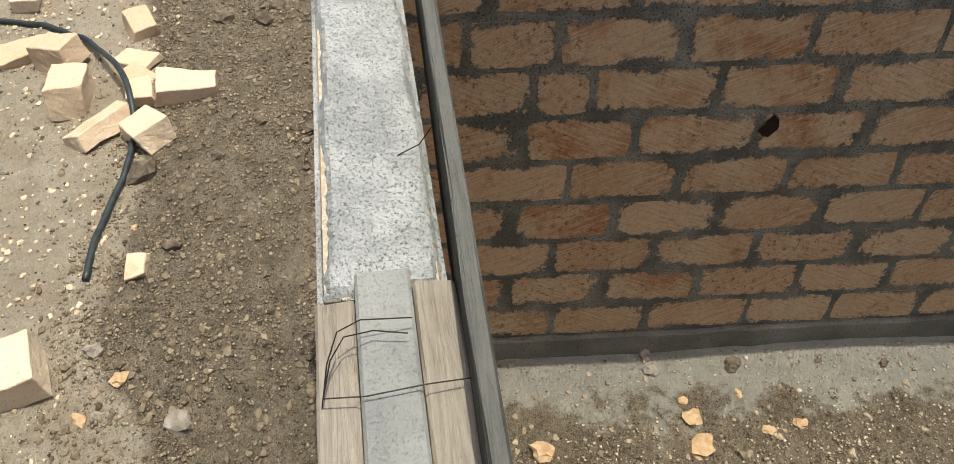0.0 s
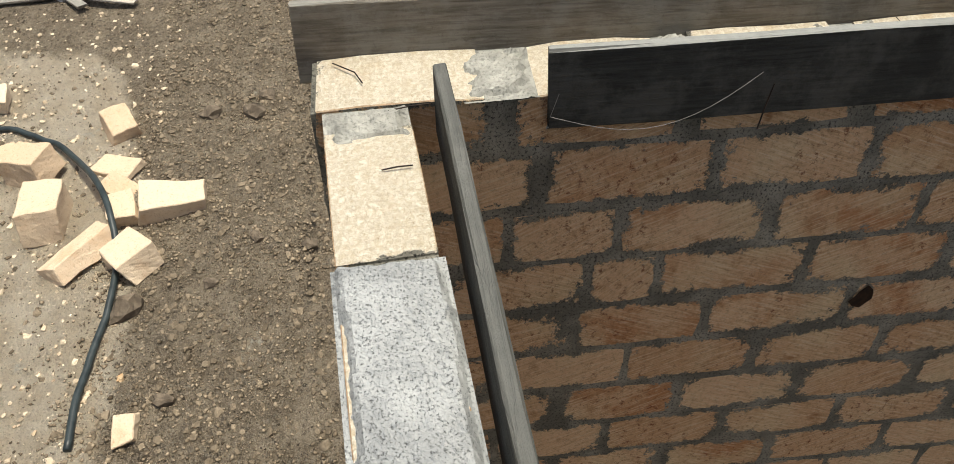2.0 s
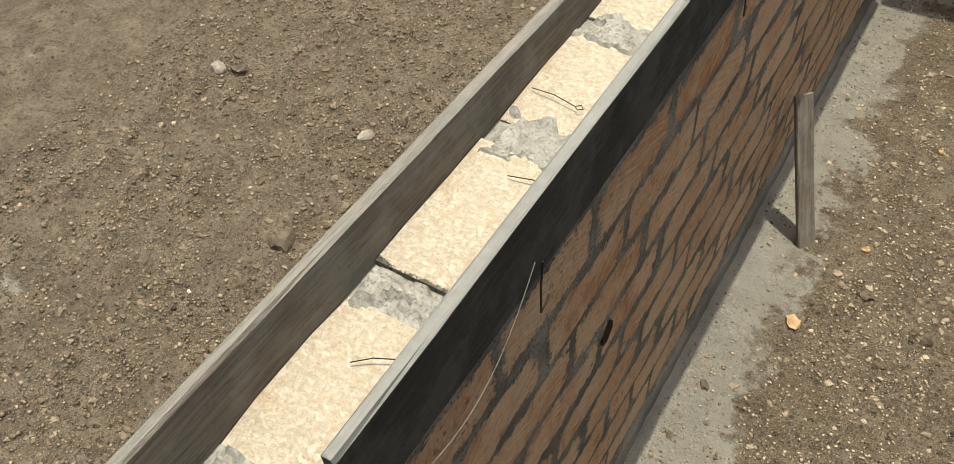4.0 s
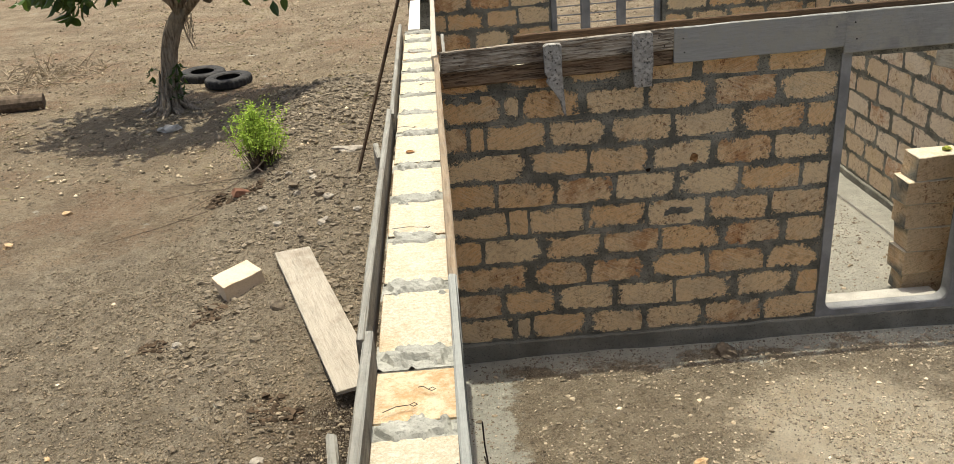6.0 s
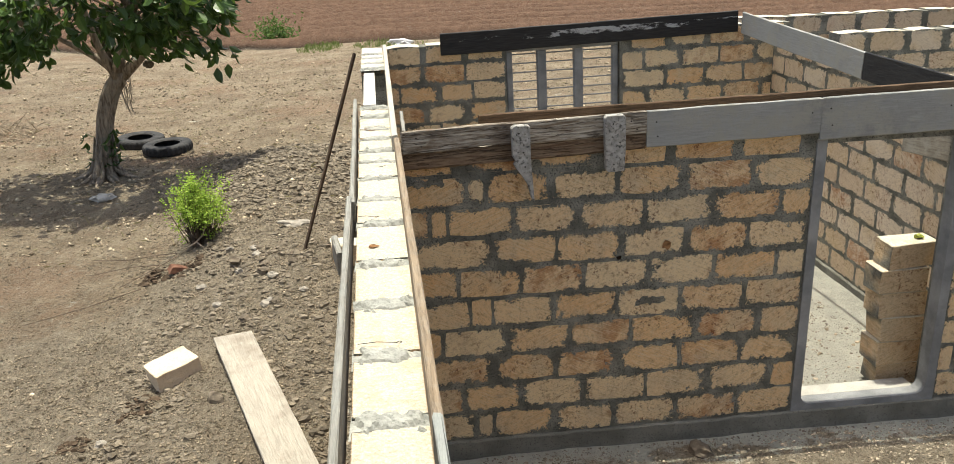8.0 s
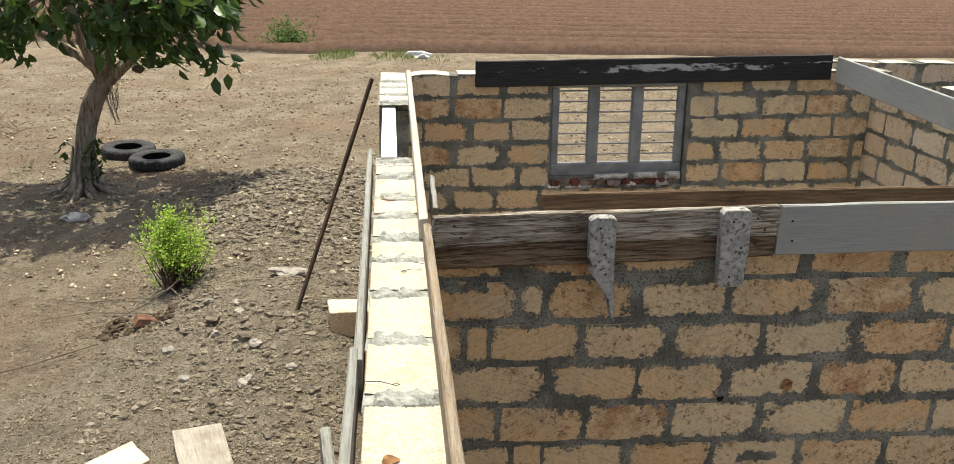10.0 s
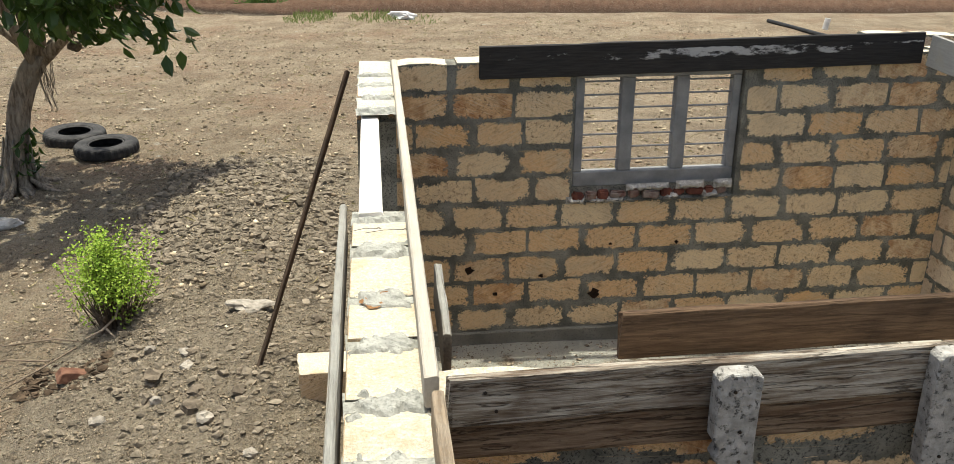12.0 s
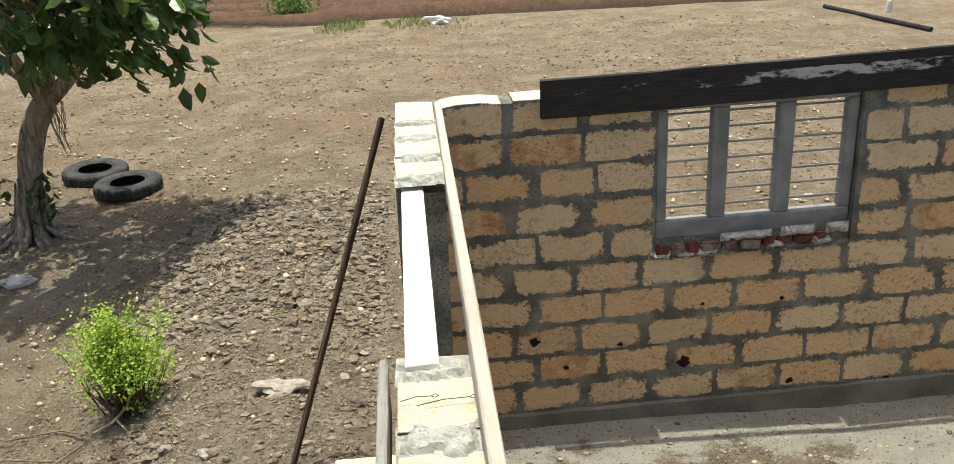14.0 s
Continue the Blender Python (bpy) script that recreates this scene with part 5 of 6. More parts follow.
def tyre(m, label):
    """A worn truck tyre lying flat: tread with lugs, two sidewalls, bead rings and a hollow inside."""
    whole = thing("tyre", m, label, "tyre", "old tyres")
    n = 64

    def lathe(name, prof, lug=0.0, lab=""):
        bm = bmesh.new()
        rings = []
        for i in range(n):
            a = 2 * math.pi * i / n
            cut = lug if i % 2 else 0.0
            rings.append([bm.verts.new(((r - (cut if r > 0.485 else 0)) * math.cos(a), (r - (cut if r > 0.485 else 0)) * math.sin(a), z)) for r, z in prof])
        k = len(prof)
        for i in range(n):
            a, b = rings[i], rings[(i + 1) % n]
            for j in range(k):
                bm.faces.new((a[j], b[j], b[(j + 1) % k], a[(j + 1) % k]))
        bmesh.ops.recalc_face_normals(bm, faces=bm.faces)
        return part(name, bm, RUBBER, whole, lab)

    lathe("tread", [(0.472, 0.035), (0.488, 0.05), (0.497, 0.085), (0.50, 0.145), (0.497, 0.205), (0.488, 0.24), (0.472, 0.255), (0.455, 0.245), (0.465, 0.145), (0.455, 0.045)], 0.013, "worn lugged tread")
    for z0, way in ((0.0, 1), (0.29, -1)):
        wall = [(0.285, 0.032), (0.30, 0.012), (0.34, 0.0), (0.37, 0.004), (0.375, 0.0), (0.43, 0.004), (0.465, 0.022), (0.474, 0.036), (0.462, 0.046), (0.43, 0.026), (0.33, 0.024), (0.30, 0.04)]
        side = lathe("sidewall", [(r, z0 + way * z) for r, z in wall])
        lathe("bead", [(0.268 + 0.016 * math.cos(q * 1.0472), z0 + way * (0.04 + 0.016 * math.sin(q * 1.0472))) for q in range(6)]).parent = side
    return whole


RUBBER = simple_material("old_rubber", (0.018, 0.018, 0.019), (0.06, 0.058, 0.056), 6, 0.75, 0.003)
tyre(pose(-4.85, 18.55, seat(-4.85, 18.55, 0.01), 2, 1, 0) @ Matrix.Diagonal((0.94, 0.94, 0.64, 1)), "worn black truck tyre lying flat behind the tree")
tyre(pose(-4.16, 17.78, seat(-4.16, 17.78, 0.01), 1.5, -1.5, 0) @ Matrix.Diagonal((0.94, 0.94, 0.64, 1)), "worn black truck tyre leaning on another tyre")

# tree
TREE = Vector((-4.98, 16.34, gz(-4.98, 16.34) - 0.05))


def bark_material():
    k = Nodes("bark")
    p = k.pos()
    n = k.noise(1.0, 6, 0.7, vec=k.stretched(22.0, 22.0, 4.0), distort=0.4)
    c = k.mix(k.ramp(n, 0.3, 0.7), (0.12, 0.092, 0.068), (0.44, 0.37, 0.29))
    c = k.mix(k.ramp(k.noise(5.0, 3, vec=p), 0.5, 0.7), c, (0.30, 0.265, 0.22))
    return k.finish(c, 0.95, n, 0.03, 0.9, 0.15)


BARK = bark_material()


def leaf_material(name, dark, pale, gloss):
    k = Nodes(name)
    r = k.n("NewGeometry").outputs["Random Per Island"]
    c = k.mix(r, dark, pale)
    c = k.mix(k.math("MULTIPLY", k.noise(2.0, 3, vec=k.pos()), 0.4), c, tuple(v * 0.6 for v in dark))
    k.b.inputs["Transmission Weight"].default_value = 0.0
    k.b.inputs["Subsurface Weight"].default_value = 0.0
    k.finish(c, gloss, None, spec=0.35)
    tr = k.n("BsdfTranslucent", Color=k.mix(0.5, c, (0.16, 0.26, 0.03)))
    mix = k.n("MixShader", Fac=0.28)
    k.t.links.new(k.b.outputs[0], mix.inputs[1])
    k.t.links.new(tr.outputs[0], mix.inputs[2])
    k.t.links.new(mix.outputs[0], k.t.nodes["Material Output"].inputs["Surface"])
    return k.m


TREELEAF = leaf_material("fig_leaf", (0.022, 0.048, 0.014), (0.10, 0.175, 0.045), 0.34)
BUSHLEAF = leaf_material("bush_leaf", (0.20, 0.36, 0.03), (0.52, 0.66, 0.10), 0.6)


def add_leaf(verts, faces, at, way, side, size, width, fold):
    """A pointed leaf, folded along its rib and bent."""
    n = way.cross(side).normalized()
    b = len(verts)
    for u, v, w in ((0, 0, 0), (0.35, 0.5, 0.12), (0.38, 0, 0), (0.35, -0.5, 0.12), (0.72, 0.36, 0.06), (0.75, 0, -0.06), (0.72, -0.36, 0.06), (1.0, 0, -0.18)):
        verts.append(tuple(at + way * (u * size) + side * (v * width) + n * (w * size * fold)))
    for f in ((0, 2, 1), (0, 3, 2), (1, 2, 5, 4), (2, 3, 6, 5), (4, 5, 7), (5, 6, 7)):
        faces.append(tuple(b + i for i in f))


tree = thing("tree", Matrix.Translation(TREE), "broad-leaved fig tree with a gnarled pale trunk and exposed roots", "tree")
bm = bmesh.new()
spine = [(0, 0, -0.15), (0.01, 0, 0.0), (0.03, 0, 0.18), (0.07, 0, 0.45), (0.13, 0.02, 0.8), (0.19, 0.03, 1.1), (0.29, 0.04, 1.4), (0.42, 0.05, 1.65), (0.55, 0.06, 1.85)]
radii = [0.44, 0.34, 0.215, 0.16, 0.145, 0.14, 0.148, 0.165, 0.145]
prev = None
for (x, y, z), r in zip(spine, radii):
    ring = []
    for j in range(26):
        a = 2 * math.pi * j / 26
        flare = max(0.0, 1 - z / 0.6)
        lob = 1 + (0.10 + 0.30 * flare) * math.sin(a * 6 + z * 1.3 + 0.7 * math.sin(a * 2)) + 0.10 * noise.noise((math.cos(a) * 2, math.sin(a) * 2, z * 2))
        ring.append(bm.verts.new((x + r * lob * math.cos(a), y + r * lob * math.sin(a), z)))
    if prev:
        for j in range(26):
            bm.faces.new((prev[j], prev[(j + 1) % 26], ring[(j + 1) % 26], ring[j]))
    prev = ring
bm.faces.new(prev)
trunk = part("trunk", bm, BARK, tree, "pale grey furrowed trunk with root flare")
trunk.data.shade_smooth()
rng = random.Random(14)
limb_ends = []
for i, (dx, dy, dz, r0) in enumerate(((-1.1, 0.1, 0.9, 0.085), (1.15, -0.3, 0.75, 0.095), (0.35, 0.5, 1.5, 0.10), (-0.35, -0.5, 1.4, 0.085), (0.6, -0.9, 1.1, 0.07), (-0.7, 0.8, 1.2, 0.07), (1.3, 0.6, 1.2, 0.06))):
    pts, taper = [], []
    start = Vector((0.50, 0.05, 1.76))
    for s in range(7):
        t = s / 6
        q = start + Vector((dx * t, dy * t, dz * (t ** 0.85))) + Vector((0.06 * math.sin(t * 5 + i), 0.06 * math.cos(t * 4 + i), 0))
        pts.append(q)
        taper.append(r0 * (1 - 0.72 * t))
    ob = part("limb", rod_bm(pts, 0.05, 8, taper=taper), BARK, tree)
    ob.data.shade_smooth()
    limb_ends.append(pts)
verts, faces = [], []
twigs = bmesh.new()
C, R = Vector((0.32, -0.55, 3.25)), Vector((2.2, 1.9, 1.5))
made = 0
drooping = [Vector(q) for q in ((1.3, -0.4, 2.35), (1.7, -0.4, 2.3), (2.05, -0.35, 2.25), (2.38, -0.3, 2.12), (1.9, -0.6, 2.5), (1.5, -0.8, 2.45), (2.25, -0.5, 2.42), (1.0, -0.7, 2.42), (1.75, -0.1, 2.55), (-1.1, -0.5, 2.38), (-1.5, -0.3, 2.35), (-1.95, -0.3, 2.32))]
while made < 330:
    d = Vector((rng.gauss(0, 1), rng.gauss(0, 1), rng.gauss(0, 0.9))).normalized()
    rad = rng.uniform(0.45, 1.0) ** 0.6
    q = C + Vector((d.x * R.x, d.y * R.y, d.z * R.z)) * rad * (1 + 0.25 * noise.noise(d * 2.1))
    q.x += max(0.0, q.z - 2.7) * 0.3
    if drooping:
        q = drooping.pop()
    elif q.z < 2.62 - 0.24 * abs(q.x - 0.35) ** 1.2 + 0.42 * noise.noise((q.x * 1.4, q.y * 1.4, 9)):
        continue
    made += 1
    src = min((p for pts in limb_ends for p in pts[2:]), key=lambda p: (p - q).length)
    if made % 3 == 0:
        mid = src.lerp(q, 0.5) + Vector((0, 0, 0.08))
        rod_bm([src, mid, q], 0.01, 4, twigs, [0.02, 0.013, 0.007])
    out = (q - C).normalized()
    for k_ in range(rng.randint(8, 12)):
        at = q + Vector((rng.gauss(0, 0.13), rng.gauss(0, 0.13), rng.gauss(0, 0.10)))
        way = (out * 0.6 + Vector((rng.gauss(0, 0.7), rng.gauss(0, 0.7), rng.gauss(-1.0, 0.45)))).normalized()
        side = way.cross(Vector((rng.gauss(0, 0.4), rng.gauss(0, 0.4), 1))).normalized()
        size = rng.uniform(0.19, 0.30)
        add_leaf(verts, faces, at, way, side, size, size * rng.uniform(0.46, 0.60), rng.uniform(0.5, 1.2))
tagged(part("twig_tangle", twigs, BARK, tree), kind="stuff")
me = bpy.data.meshes.new("crown")
me.from_pydata(verts, [], faces)
me.materials.append(TREELEAF)
crown = new("crown", me)
crown.parent = tree
crown["label"], crown["kind"] = "dark green glossy drooping leaves", "stuff"
verts, faces = [], []
for k_ in range(110):
    a = rng.uniform(0, 6.28)
    at = Vector((0.25 * math.cos(a) * rng.uniform(0.8, 1.2) + 0.08, 0.25 * math.sin(a), rng.uniform(0.3, 0.9)))
    if abs(at.x) < 0.15:
        continue
    way = Vector((rng.gauss(0, 0.6), rng.gauss(0, 0.6), -0.6)).normalized()
    add_leaf(verts, faces, at, way, way.cross(Vector((0.1, 0.3, 1))).normalized(), 0.16, 0.08, 0.8)
me = bpy.data.meshes.new("sucker_leaves")
me.from_pydata(verts, [], faces)
me.materials.append(TREELEAF)
new("sucker_leaves", me).parent = tree
for k_ in range(22):
    a = k_ * 0.2856 * 2 + rng.uniform(-0.2, 0.2)
    top, reach = rng.uniform(0.35, 0.95), rng.uniform(0.34, 0.62)
    pts = []
    for rad, z in ((0.155, top), (0.175, top * 0.6), (0.215, top * 0.28), (reach * 0.7, 0.09), (reach, 0.05), (reach * 1.25, -0.04)):
        b = a + 0.12 * math.sin(z * 9 + k_)
        pts.append((rad * math.cos(b) + 0.03 + 0.11 * z, rad * math.sin(b), z))
    root = part("root", rod_bm(pts, 0.03, 7, taper=[0.012, 0.026, 0.034, 0.036, 0.028, 0.012]), BARK, trunk)
    root.data.shade_smooth()
for k_ in range(16):
    x = 0.56 + rng.uniform(-0.05, 0.14)
    part("aerial_root", rod_bm([(x, rng.uniform(-0.1, 0.1), 1.75), (x + rng.uniform(-0.05, 0.05), 0, 1.5), (x + rng.uniform(-0.08, 0.1), 0, rng.uniform(1.1, 1.35))], 0.005, 4), BARK, tree, "thin hanging aerial root")
bm = lump_bm(random.Random(5), (0.09, 0.08, 0.07), 0.2, 2)
ob = part("hanging_pot", bm, DARKROCK, tree, "small dark pot hung from a limb", pose(1.12, -0.3, 2.02))
part("cord", rod_bm([(1.12, -0.3, 2.05), (1.10, -0.3, 2.42)], 0.006, 4), STEEL, tree)

# bush
BUSH = Vector((-2.44, 11.58, gz(-2.44, 11.58) - 0.03))
bush = thing("bush", Matrix.Translation(BUSH) @ Matrix.Diagonal((0.92, 0.92, 0.86, 1)), "bright yellow-green bush sprouting from a dark stump", "bush")
stems, verts, faces = bmesh.new(), [], []
for k_ in range(330):
    a, r = rng.uniform(0, 6.28), min(0.36, abs(rng.gauss(0, 0.165)))
    foot = Vector((math.cos(a) * r * 0.52, math.sin(a) * r * 0.52, 0.02))
    top = Vector((math.cos(a) * r * 1.3, math.sin(a) * r * 1.25, rng.uniform(0.52, 1.02 + 0.14 * math.sin(a * 3 + 1)) - r * 0.15))
    mid = foot.lerp(top, 0.5) + Vector((rng.gauss(0, 0.03), rng.gauss(0, 0.03), 0.02))
    if k_ % 2 == 0:
        rod_bm([foot, mid, mid.lerp(top, 0.7)], 0.005, 4, stems, [0.007, 0.005, 0.002])
    for j in range(24):
        t = rng.uniform(0.50, 1.05)
        at = (mid.lerp(top, (t - 0.5) * 2) if t > 0.5 else foot.lerp(mid, t * 2)) + Vector((rng.gauss(0, 0.02), rng.gauss(0, 0.02), rng.gauss(0, 0.02)))
        way = Vector((rng.gauss(0, 1), rng.gauss(0, 1), rng.gauss(0.4, 0.6))).normalized()
        add_leaf(verts, faces, at, way, way.orthogonal().normalized(), rng.uniform(0.022, 0.040), 0.018, 0.5)
# low sprigs round the foot
low = random.Random(17)
for k_ in range(7):
    a, up = low.uniform(0, 6.28), low.uniform(0.12, 0.34)
    heart = Vector((math.cos(a) * low.uniform(0.16, 0.30), math.sin(a) * low.uniform(0.16, 0.30), up))
    rod_bm([Vector((heart.x * 0.6, heart.y * 0.6, 0.0)), heart], 0.004, 4, stems)
    for j in range(34):
        at = heart + Vector((low.gauss(0, 0.045), low.gauss(0, 0.045), low.gauss(0, 0.05)))
        way = Vector((low.gauss(0, 1), low.gauss(0, 1), low.gauss(0.4, 0.6))).normalized()
        add_leaf(verts, faces, at, way, way.orthogonal().normalized(), low.uniform(0.022, 0.04), 0.018, 0.5)
part("woody_base", stems, simple_material("dark_stem", (0.05, 0.038, 0.026), (0.15, 0.11, 0.075), 20, 0.9, 0.002), bush, "dark woody stems")
me = bpy.data.meshes.new("leaves")
me.from_pydata(verts, [], faces)
me.materials.append(BUSHLEAF)
ob = new("leaves", me)
ob.parent = bush
ob["label"] = "tiny bright yellow-green leaves"
stump = bmesh.new()
for k_ in range(12):
    a = rng.uniform(0, 6.28)
    p0 = Vector((math.cos(a) * 0.13, math.sin(a) * 0.13, -0.05))
    rod_bm([p0, p0 + Vector((rng.gauss(0, 0.03), rng.gauss(0, 0.03), 0.16)), p0 * 0.8 + Vector((rng.gauss(0, 0.06), rng.gauss(0, 0.06), rng.uniform(0.15, 0.36)))], 0.02, 6, stump, [0.035, 0.028, 0.012])
part("stump", stump, simple_material("dark_stump", (0.05, 0.038, 0.028), (0.17, 0.13, 0.095), 15, 0.95, 0.006), bush, "dark rotten stump")
runner = bmesh.new()
rod_bm([Vector((0.10, -0.10, 0.34)), Vector((0.06, -0.17, 0.20)), Vector((-0.05, -0.24, 0.10)), Vector((-0.20, -0.27, 0.03))], 0.012, 6, runner, [0.008, 0.012, 0.012, 0.009])
rod_bm([Vector((-0.02, -0.225, 0.11)), Vector((0.05, -0.29, 0.07)), Vector((0.12, -0.33, 0.0))], 0.009, 6, runner, [0.010, 0.009, 0.005])
part("bare_shoot", runner, simple_material("pale_shoot", (0.22, 0.17, 0.12), (0.42, 0.35, 0.26), 18, 0.85, 0.002), bush, "pale bent bare shoot")

# branches, far plants, pipes, sack
TWIG = simple_material("dry_twig", (0.10, 0.075, 0.052), (0.24, 0.19, 0.14), 15, 0.9, 0.002)
for n, pts in enumerate((((-3.9, 11.9), (-3.4, 11.6), (-3.0, 11.65), (-2.7, 11.4)), ((-3.8, 11.3), (-3.3, 11.35), (-2.9, 11.2)), ((-4.1, 9.9), (-3.5, 10.2), (-3.0, 10.6)), ((-3.3, 10.75), (-2.95, 11.0), (-2.7, 11.3)))):
    ob = part("dry_branch", rod_bm([(x, y, gz(x, y) + 0.03 + 0.03 * (i % 2)) for i, (x, y) in enumerate(pts)], 0.008, 6, taper=[0.004, 0.008, 0.009, 0.006][: len(pts)]), TWIG)
    tagged(ob, "bare dry branch lying on the ground", "branch", "dry branches")
ob = part("log", rod_bm([(-9.4, 16.55, -0.08), (-8.6, 16.82, -0.06), (-8.0, 17.02, -0.07), (-7.55, 17.12, -0.08)], 0.17, 12, taper=[0.17, 0.18, 0.165, 0.155]), simple_material("log_bark", (0.06, 0.045, 0.032), (0.17, 0.13, 0.095), 9, 0.95, 0.01))
tagged(ob, "short cut log lying on the ground", "log")
brush = bmesh.new()
rb = random.Random(64)
for _ in range(150):
    a, r = rb.uniform(0, 6.28), rb.uniform(0, 1) ** 0.6
    x, y = -8.6 + 1.25 * r * math.cos(a), 20.0 + 1.5 * r * math.sin(a)
    way = Vector((rb.gauss(0, 1), rb.gauss(0, 1), abs(rb.gauss(0, 0.22 + 0.5 * (1 - r))))).normalized() * rb.uniform(0.25, 0.7)
    foot = Vector((x, y, gz(x, y) + 0.02))
    rod_bm([foot, foot + way * 0.5 + Vector((0, 0, 0.03)), foot + way], 0.01, 4, brush, [0.013, 0.010, 0.004])
tagged(part("brush_heap", brush, simple_material("bleached_twigs", (0.22, 0.17, 0.115), (0.46, 0.38, 0.27), 12, 0.9, 0.002)), "heap of bleached dead twigs on the yard", "brush", kind="stuff")
GRASS = leaf_material("dull_grass", (0.12, 0.19, 0.045), (0.30, 0.36, 0.12), 0.8)


def tuft(x, y, spread, n, height, label, name="grass_tuft"):
    vs, fs = [], []
    rr = random.Random(int(x * 31 + y * 17))
    for _ in range(n):
        a, r = rr.uniform(0, 6.28), rr.uniform(0, 1) ** 0.5 * spread
        at = Vector((x + math.cos(a) * r * 1.6, y + math.sin(a) * r * 2.6, 0))
        at.z = gz(at.x, at.y)
        way = Vector((rr.gauss(0, 0.45), rr.gauss(0, 0.45), 1)).normalized()
        add_leaf(vs, fs, at, way, way.orthogonal().normalized(), height * rr.uniform(0.5, 1.2), height * 0.12, 0.6)
    me_ = bpy.data.meshes.new(name)
    me_.from_pydata(vs, [], fs)
    me_.materials.append(GRASS)
    tagged(new(name, me_), label, "grass", "grass tufts", "stuff")


tuft(-1.95, 31.9, 0.5, 260, 0.2, "low dull green grass on the bare yard")
tuft(0.0, 31.6, 0.5, 220, 0.18, "low dull green grass on the bare yard")
tuft(1.3, 31.0, 0.4, 60, 0.16, "low dull green grass on the bare yard")
far_bush = thing("bush", Matrix.Translation((-3.8, 35.6, gz(-3.8, 35.6))), "small green bush at the field's edge", "bush")
vs, fs = [], []
for _ in range(700):
    d = Vector((rng.gauss(0, 0.36), rng.gauss(0, 0.3), abs(rng.gauss(0.35, 0.28))))
    way = Vector((rng.gauss(0, 1), rng.gauss(0, 1), rng.gauss(0.4, 0.8))).normalized()
    add_leaf(vs, fs, d, way, way.orthogonal().normalized(), 0.14, 0.07, 0.6)
me = bpy.data.meshes.new("leaves")
me.from_pydata(vs, [], fs)
me.materials.append(leaf_material("far_bush_leaf", (0.05, 0.10, 0.02), (0.14, 0.22, 0.05), 0.7))
new("leaves", me).parent = far_bush
ob = part("sack", lump_bm(random.Random(71), (0.42, 0.16, 0.14), 0.35, 3), simple_material("far_white_sack", (0.6, 0.6, 0.6), (0.78, 0.78, 0.78), 6, 0.8, 0.01), None, "", pose(0.85, 31.5, gz(0.85, 31.5) + 0.08, 0, 0, -25))
tagged(ob, "crumpled white plastic sack on the far yard", "sack")
ob = part("pipe", rod_bm([(12.15, 31.0, gz(12.15, 31.0) + 0.06), (12.45, 26.0, gz(12.45, 26) + 0.06)], 0.06, 8), simple_material("black_pipe", (0.015, 0.015, 0.016), (0.04, 0.04, 0.04), 5, 0.6, 0.001))
tagged(ob, "black pipe lying on the far yard", "pipe")
ob = part("pole", rod_bm([(13.2, 29.4, gz(13.2, 29.4)), (13.25, 29.4, gz(13.2, 29.4) + 0.32)], 0.09, 8), WHITEWASH)
tagged(ob, "short white post on the far yard", "post")

# ---- loose stones and chips on the ground ----
ICO = bmesh.new()
bmesh.ops.create_icosphere(ICO, subdivisions=1, radius=1.0)
ICO_V = np.array([v.co[:] for v in ICO.verts])
ICO_F = np.array([[v.index for v in f.verts] for f in ICO.faces])
ICO.free()


def scatter(name, areas, label, material, seed, sizes):
    """Many small stones in one mesh. areas: x0, x1, y0, y1, how many, and a factor on their size."""
    r = np.random.default_rng(seed)
    vs, fs, base = [], [], 0
    for x0, x1, y0, y1, n, big in areas:
        for _ in range(n):
            x, y = r.uniform(x0, x1), r.uniform(y0, y1)
            if (-0.32 < x < 0.06 and y > -0.3) or (6.36 < y < 6.72 and x > 0 and not 3 < x < 4.2) or (-0.28 < y + 0.0 - 0.068 * x < 0.1 and x > -0.3):
                continue
            if 5.9 < y < 8.95 and abs(x + 0.317 * (y - 6.1) + 1.15) < 0.26:
                continue
            s = big * sizes[0] * (sizes[1] / sizes[0]) ** (r.uniform() ** 2.4)
            q = np.linalg.qr(r.normal(size=(3, 3)))[0]
            p = (ICO_V * (1 + r.normal(size=(12, 1)) * 0.28)) @ q * np.array([1, r.uniform(0.6, 1), r.uniform(0.35, 0.7)]) * s
            vs.append(p + np.array([x, y, gz(x, y) + s * 0.18]))
            fs.append(ICO_F + base)
            base += 12
    me_ = bpy.data.meshes.new(name)
    me_.from_pydata(np.concatenate(vs).tolist(), [], np.concatenate(fs).tolist())
    me_.materials.append(material)
    return tagged(new(name, me_), label, "stones", kind="stuff")


